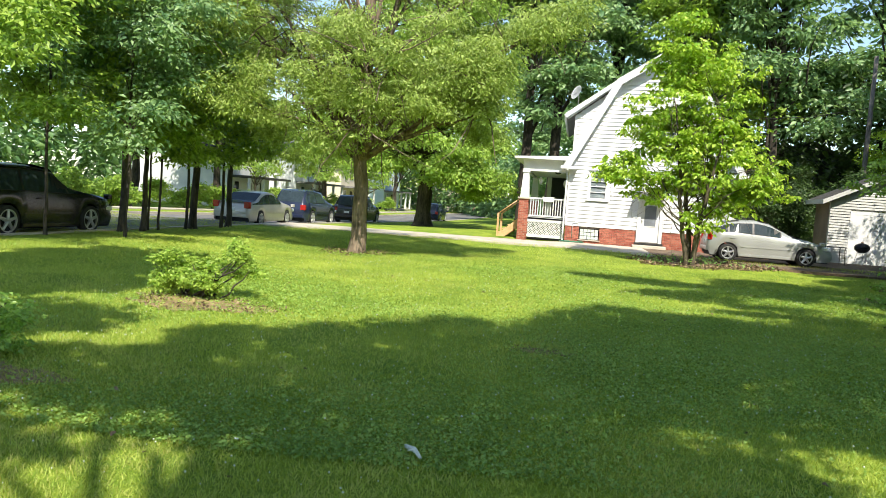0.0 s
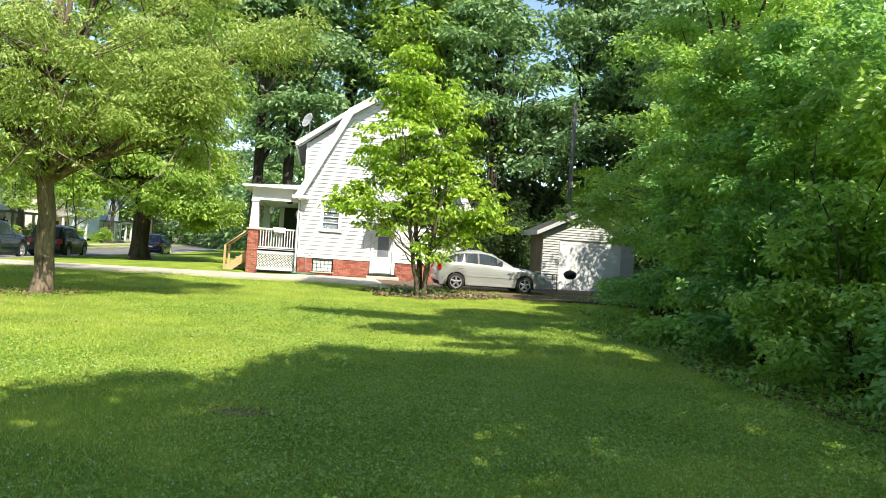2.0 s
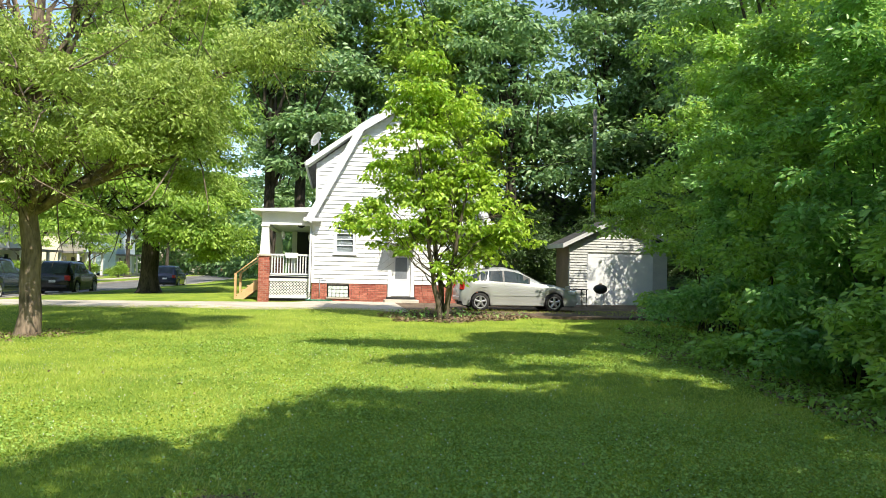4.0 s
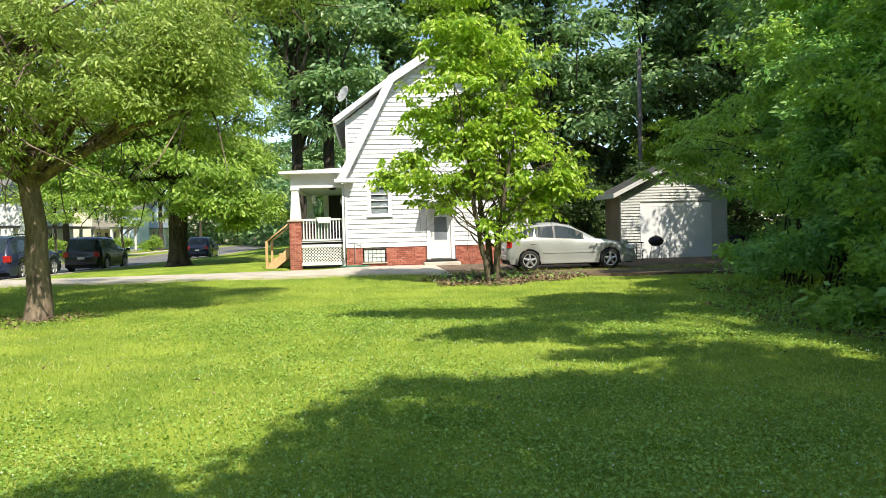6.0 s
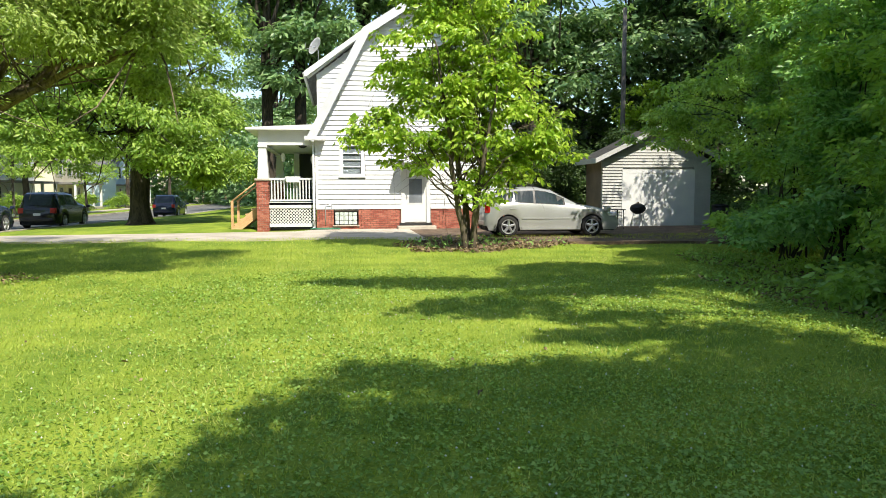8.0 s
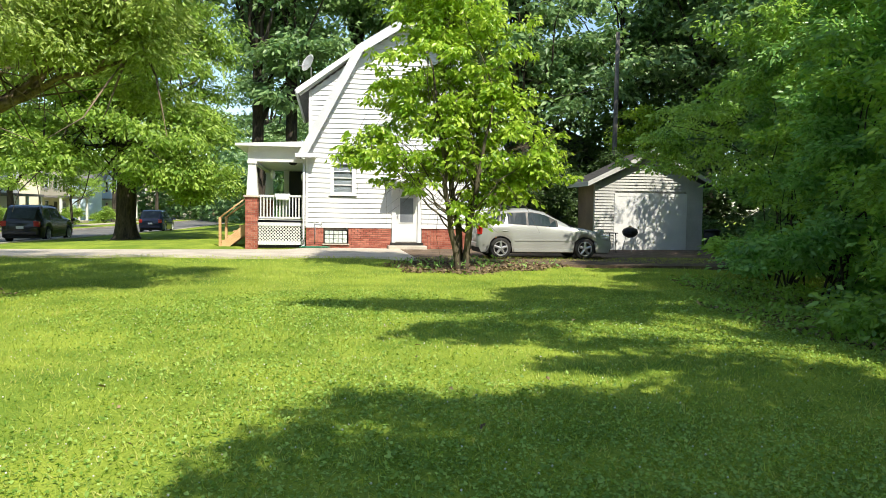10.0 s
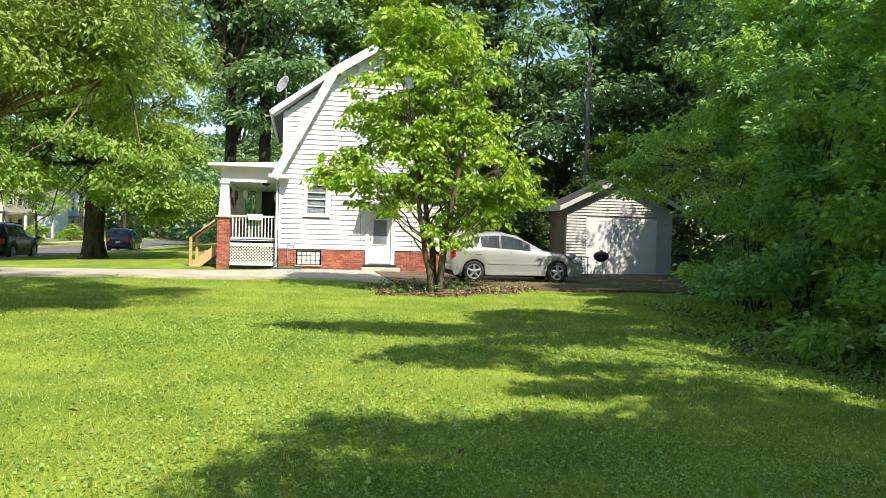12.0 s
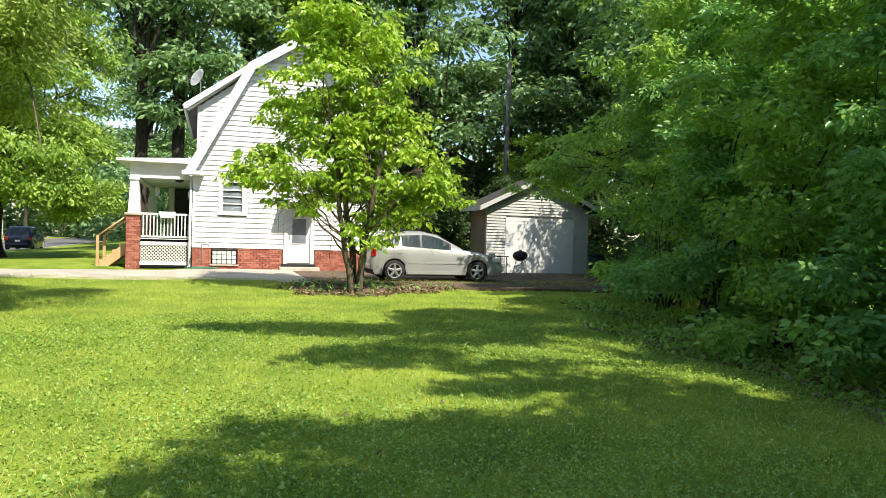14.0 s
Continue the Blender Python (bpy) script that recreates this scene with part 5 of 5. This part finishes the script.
def border():
    """Overgrown shrubs from the ground up along the lawn's edge."""
    for k, (x, y) in enumerate(((18.6, 29.0), (20.5, 31.5), (22, 35), (22.5, 38.5), (19.5, 40.5))):
        bush("border_shrub", x, y, -0.05, [(0, 0, 1.0, 1.6, 1.6, 0.9), (0.2, 0, 2.8, 1.6, 1.6, 1.2), (0.4, 0, 5.0, 1.7, 1.6, 1.5)], 220, 36, 0.22, M_LEAF_DEEP, "tall shaded shrub beside the garage", 260 + k, spread=0.6, stems=8, group="border shrubs", category="shrub", boughs=50, bough=0.8)
    # These shrubs look dark because shade is put into their leaf colour.
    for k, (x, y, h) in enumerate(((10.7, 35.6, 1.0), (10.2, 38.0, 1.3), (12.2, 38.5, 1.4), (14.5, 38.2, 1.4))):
        bush("yard_shrub", x, y, 0.0, [(0, 0, h, 0.9, 1.0, h), (0, 0, h * 2.4, 0.9, 0.9, h)], 170, 34, 0.17, M_LEAF_DEEP_SHADE, "shrub behind the garage with deep shade put into its leaf colour", 280 + k, spread=0.4, stems=8, group="yard shrubs", category="shrub", boughs=40, bough=0.4)
    line = [(8.7, 5.0), (8.9, 7.4), (9.0, 9.8), (9.2, 12.2), (9.4, 14.6), (10.0, 17.0), (10.8, 19.4), (12.2, 21.8), (14.8, 24.6), (16.9, 27.0)]
    for k, (x, y) in enumerate(line):
        r = 1.35
        tall = (2, 2, 3, 4, 4, 4)[k] if k < 6 else 5
        bush("border_shrub", x, y, -0.12, [(-0.2, 0, 0.8, r, r, 0.75), (0.4, 0, 2.2, r, r * 1.1, 1.0), (0.7, 0.2, 3.8, r * 1.2, r * 1.2, 1.1), (1.2, 0, 5.4, r * 1.4, r * 1.3, 1.2), (1.6, 0, 7.0, r * 1.3, r * 1.3, 1.2)][:tall],
             300 if k < 2 else 640, 30 if k < 2 else 42, 0.125, (M_LEAF_HEDGE, M_LEAF_SHADE)[k % 2], "dense green overgrown shrub at the lawn's edge", 160 + k, spread=0.30, stems=9, group="border shrubs", category="shrub", boughs=80, bough=0.46)
        bush("border_shrub", x + 2.6, y + 0.8, -0.12, [(0, 0, 1.0, 1.5, 1.6, 0.9), (0.2, 0, 2.8, 1.5, 1.6, 1.2), (0.4, 0, 5.0, 1.6, 1.6, 1.4)][:1 if k < 3 else 2 if k < 5 else 3], 200, 24, 0.24, M_LEAF_SHADE, "dense shaded shrub behind the lawn border", 180 + k, spread=0.6, stems=8, group="border shrubs", category="shrub", boughs=50, bough=0.8)


border()
bush("lawn_bush", -3.6, 8.9, -0.13, [(0, 0, 0.35, 0.65, 0.45, 0.25), (0.4, 0.1, 0.55, 0.35, 0.35, 0.3), (-0.4, 0, 0.4, 0.4, 0.35, 0.25)], 220, 34, 0.055, M_LEAF_BUSH, "small bright green bush in a bare patch of lawn", 201, spread=0.12, stems=18, boughs=60, bough=0.12)
bush("lawn_bush", -3.55, 4.9, -0.13, [(0, 0, 0.3, 0.65, 0.5, 0.28)], 160, 34, 0.055, M_LEAF_HEDGE, "low shaded green bush on the lawn", 202, spread=0.13, stems=14, boughs=50, bough=0.12)
for _x, _y, _h in ((-27.2, 138.5, 5.2), (-24.6, 138.5, 5.0)):
    _t = bush("evergreen_bush", _x, _y, -0.5, [(0, 0, _h * 0.3, 0.8, 0.8, _h * 0.28), (0, 0, _h * 0.65, 0.5, 0.5, _h * 0.3)], 160, 30, 0.16, M_LEAF_BUSH, "pointed yellow-green evergreen before a cream house", 203, spread=0.3, stems=3, boughs=40, bough=0.3)
for _k, (_x, _y) in enumerate(((-23.8, 56), (-24, 66), (-23.8, 71), (-24, 83), (-24, 44), (-24, 36), (-24.4, 40), (-24.2, 48), (-24.2, 52), (-24, 32), (-24, 28), (-24, 95))):
    bush("yard_shrub", _x, _y, float(ground_z(_x, _y)), [(0, 0, 0.8, 1.3, 1.3, 0.7), (0.5, 0, 1.3, 0.8, 0.8, 0.6)], 160, 20, 0.19, M_LEAF_OAK if _k % 2 else M_LEAF_BUSH, "rounded green shrub in a front yard", 210 + _k, spread=0.35, stems=8, group="yard shrubs", category="shrub", boughs=40, bough=0.3)


# ---- mulch bed, litter, lawn ----
def disc_points(rng, n, cx, cy, rx, ry):
    a, r = rng.random(n) * math.tau, np.sqrt(rng.random(n))
    r = r * (1 + 0.18 * np.sin(a * 3 + 1) + 0.1 * np.sin(a * 7))
    return cx + rx * r * np.cos(a), cy + ry * r * np.sin(a)


def lawn_height(x, y):
    return ground_z(x, y) + 0.018 * (np.sin(x * 1.3 + np.sin(y * 0.9)) + np.sin(y * 1.7 + 1.3 * np.sin(x * 0.7)))


def litter(name, n, cx, cy, rx, ry, size, material, label, category, seed, rise=0.02, steep=0.5):
    rng = np.random.default_rng(seed)
    x, y = disc_points(rng, n, cx, cy, rx, ry)
    p = np.stack([x, y, lawn_height(x, y) + rng.random(n) * rise], 1)
    way = rng.normal(size=(n, 3))
    way[:, 2] *= steep
    up = rng.normal(size=(n, 3)) * 0.5
    up[:, 2] += 1
    ln = size * rng.uniform(0.5, 1.4, n)
    tagged(new(name, leaf_mesh(name, p, way, up, ln, ln * 0.5, material)), label, category, kind="stuff")


def patch(name, cx, cy, rx, ry, material, label, seed, rise=0.02):
    """A low uneven patch of bare soil."""
    rng = np.random.default_rng(seed)
    rings, seg = 5, 28
    v = [(cx, cy, float(lawn_height(cx, cy)) + rise)]
    for i in range(1, rings + 1):
        for k in range(seg):
            a = k * math.tau / seg
            r = i / rings * (1 + 0.18 * math.sin(a * 3 + 1) + 0.1 * math.sin(a * 7) + 0.05 * rng.normal())
            x, y = cx + rx * r * math.cos(a), cy + ry * r * math.sin(a)
            v.append((x, y, float(lawn_height(x, y)) + (rise * (1 - (i / rings) ** 3) - 0.012 * (i == rings)) + rng.normal() * 0.004))
    t = [(0, 1 + k, 1 + (k + 1) % seg) for k in range(seg)]
    for i in range(rings - 1):
        for k in range(seg):
            a, b = 1 + i * seg + k, 1 + i * seg + (k + 1) % seg
            t += [(a, a + seg, b + seg), (a, b + seg, b)]
    tagged(new(name, raw_mesh(name, v, t, material, smooth=True)), label, "soil", kind="structure")


patch("mulch_bed", 5.3, 24.5, 2.1, 1.35, M_DIRT, "brown mulch bed round the young tree", 1, rise=0.05)
litter("bed_litter", 2800, 5.3, 24.5, 2.2, 1.45, 0.10, M_MULCH, "dry brown leaves and twigs on the mulch bed", "leaf litter", 2, rise=0.06, steep=0.5)
litter("bed_plants", 260, 5.3, 24.3, 2.0, 1.2, 0.12, M_LEAF_SHADE, "sparse low green plants in the mulch bed", "plants", 3, rise=0.22, steep=1.2)
patch("bare_patch", -3.4, 8.5, 1.0, 0.55, M_SOIL, "bare brown soil round the small bush", 4)
litter("soil_litter", 700, -3.4, 8.5, 1.0, 0.6, 0.06, M_MULCH, "dry leaves on bare soil", "leaf litter", 5)
patch("bare_patch", 1.1, 7.6, 0.30, 0.13, M_SOIL, "small bare brown patch in the lawn", 6, rise=0.012)
litter("soil_litter", 120, 1.1, 7.6, 0.40, 0.2, 0.04, M_MULCH, "dry clippings on a bare patch", "leaf litter", 7, steep=0.1)
patch("bare_patch", -3.0, 4.6, 0.7, 0.35, M_SOIL, "bare soil by the low bush", 9, rise=0.012)
for _i, (_x, _y, _rx, _ry) in enumerate(((7.7, 8.5, 0.5, 3.2), (8.2, 14.5, 0.5, 3.0), (9.8, 19.0, 0.6, 2.5))):
    litter("border_litter", 1500, _x, _y, _rx, _ry, 0.07, M_MULCH, "dry leaves along the shaded border", "leaf litter", 20 + _i, rise=0.05)
    litter("border_weeds", 1500, _x + 0.2, _y, _rx * 1.6, _ry, 0.10, M_LEAF_HEDGE, "low ivy and weeds along the shaded border", "weeds", 30 + _i, rise=0.16, steep=0.8)
litter("locust_litter", 500, -4.5, 18.8, 1.0, 0.9, 0.07, M_MULCH, "dry leaves round the locust trunk", "leaf litter", 40, rise=0.08)


def blade_mesh(name, base, way, side, length, width, material):
    """Grass blades, one pointed face each."""
    way, side = unit(way), unit(side)
    v = np.stack([base - side * width[:, None] / 2, base + side * width[:, None] / 2, base + way * length[:, None]], axis=1).reshape(-1, 3)
    return raw_mesh(name, v, np.arange(len(v)).reshape(-1, 3), material)


def lawn_points(rng, n, near=3.6, far=29.0):
    """Points of the lawn, thicker along the walked end."""
    d = near * (far / near) ** rng.random(n)
    return 1.6 + d * rng.uniform(-0.85, 0.75, n), d - 1.6


def lawn_blades():
    rng = np.random.default_rng(300)
    n = 560000
    x, y = lawn_points(rng, n)
    y[:30000] = rng.uniform(-6, 2.5, 30000)
    x[:30000] = rng.uniform(-6, 8, 30000)
    p = np.stack([x, y, lawn_height(x, y) - 0.004], 1)
    way = rng.normal(size=(n, 3)) * 0.6
    way[:, 2] = rng.uniform(0.35, 1.0, n)
    side = rng.normal(size=(n, 3)) * np.array((1, 1, 0.15))
    ln = rng.uniform(0.03, 0.058, n) * (1 + 0.018 * np.abs(y))
    tagged(new("grass", blade_mesh("grass", p, way, side, ln, ln * 0.17, M_BLADE)), "short mown grass blades", "grass", kind="stuff")
    # clover leaves and white heads
    n = 340000
    x, y = lawn_points(rng, n, near=5.4, far=21.0)
    keep = np.sin(x * 0.9 + 2 * np.sin(y * 0.5)) + np.sin(y * 0.8 + x * 0.3) + 0.15 * (x - 1) + rng.normal(size=n) * 0.8 > 0.0
    x, y = x[keep], y[keep]
    n = len(x)
    p = np.stack([x, y, lawn_height(x, y) + rng.uniform(0.01, 0.045, n)], 1)
    way = rng.normal(size=(n, 3))
    way[:, 2] *= 0.3
    up = rng.normal(size=(n, 3)) * 0.4
    up[:, 2] += 1
    ln = rng.uniform(0.014, 0.028, n) * (1 + 0.03 * y)
    tagged(new("clover", leaf_mesh("clover", p, way, up, ln, ln * 0.95, M_CLOVER_LEAF)), "round clover leaves among the grass", "clover", kind="stuff")
    n = 1900
    x, y = rng.uniform(-5, 8, n), 2.5 + 15 * rng.random(n) ** 1.2
    v, t = [], []
    for k in range(n):
        c = np.array((x[k], y[k], float(lawn_height(x[k], y[k])) + rng.uniform(0.045, 0.07)))
        r = rng.uniform(0.004, 0.009)
        b = len(v)
        v += [c + r * np.array(q) for q in ((1, 0, 0), (0, 1, 0), (-1, 0, 0), (0, -1, 0), (0, 0, 1), (0, 0, -1))]
        t += [(b + a, b + (a + 1) % 4, b + 4) for a in range(4)] + [(b + (a + 1) % 4, b + a, b + 5) for a in range(4)]
    tagged(new("clover_flowers", raw_mesh("clover_flowers", v, t, M_CLOVER)), "small white clover heads in the lawn", "clover", kind="stuff")


lawn_blades()


def stick():
    th = thing("broken_branch", 0.5, 4.0, -0.12, "pale broken stick lying in the grass", "stick")
    z = float(lawn_height(0.5, 4.0)) + 0.03
    part("wood", bm_tube(bmesh.new(), [(0.42, 4.12, z), (0.50, 4.02, z + 0.02), (0.56, 3.92, z + 0.01)], [0.012, 0.017, 0.01], 7), M_CLOVER, th, smooth=True)
    part("side_twig", bm_tube(bmesh.new(), [(0.50, 4.02, z + 0.02), (0.47, 3.96, z + 0.03)], [0.008, 0.004], 6), M_CLOVER, th, smooth=True)


stick()


# ---- small things ----
litter("fallen_leaves", 110, 2.0, 11.0, 8.0, 8.0, 0.06, M_MULCH, "scattered dry leaves on the lawn", "leaf litter", 90, rise=0.05)


def garden_table():
    x, y = 11.35, 31.0
    th = thing("garden_table", x, y, 0.02, "black metal garden table beside the garage", "table")
    part("tabletop", bm_box(bmesh.new(), x - 0.55, x + 0.55, y - 0.35, y + 0.35, 0.70, 0.73, bevel=0.01), M_BLACK, th)
    for a in (-0.48, 0.48):
        for b in (-0.28, 0.28):
            part("leg", bm_tube(bmesh.new(), [(x + a, y + b, 0.70), (x + a * 1.05, y + b * 1.05, 0.02)], [0.016, 0.014], 6), M_BLACK, th)


garden_table()


def rubbish_bin():
    x, y = 16.2, 31.9
    th = thing("rubbish_bin", x, y, 0.02, "dark round rubbish bin beside the garage", "bin")
    part("body", bm_tube(bmesh.new(), [(x, y, 0.02), (x, y, 0.4), (x, y, 0.78)], [0.24, 0.27, 0.30], 18), M_BLACK, th, smooth=True)
    part("lid", bm_tube(bmesh.new(), [(x, y, 0.78), (x, y, 0.83), (x, y, 0.88)], [0.325, 0.31, 0.10], 18), M_BLACK, th, smooth=True)


rubbish_bin()


def utility_pole():
    x, y = 15.45, 40.0
    th = thing("utility_pole", x, y, 0.0, "weathered grey wooden utility pole behind the garage", "utility pole")
    part("pole", bm_tube(bmesh.new(), [(x, y, -0.3), (x + 0.02, y, 5), (x + 0.05, y, 10.2)], [0.14, 0.12, 0.10], 12), M_POLE, th, smooth=True)
    part("service_wire", bm_tube(bmesh.new(), [(x - 0.1, y, 7.6), (x - 2.6, y + 0.4, 7.1), (x - 5.2, y + 0.8, 6.9), (x - 7.6, y + 1.2, 6.9)], [0.016] * 4, 6), M_BLACK, th, smooth=True)


utility_pole()
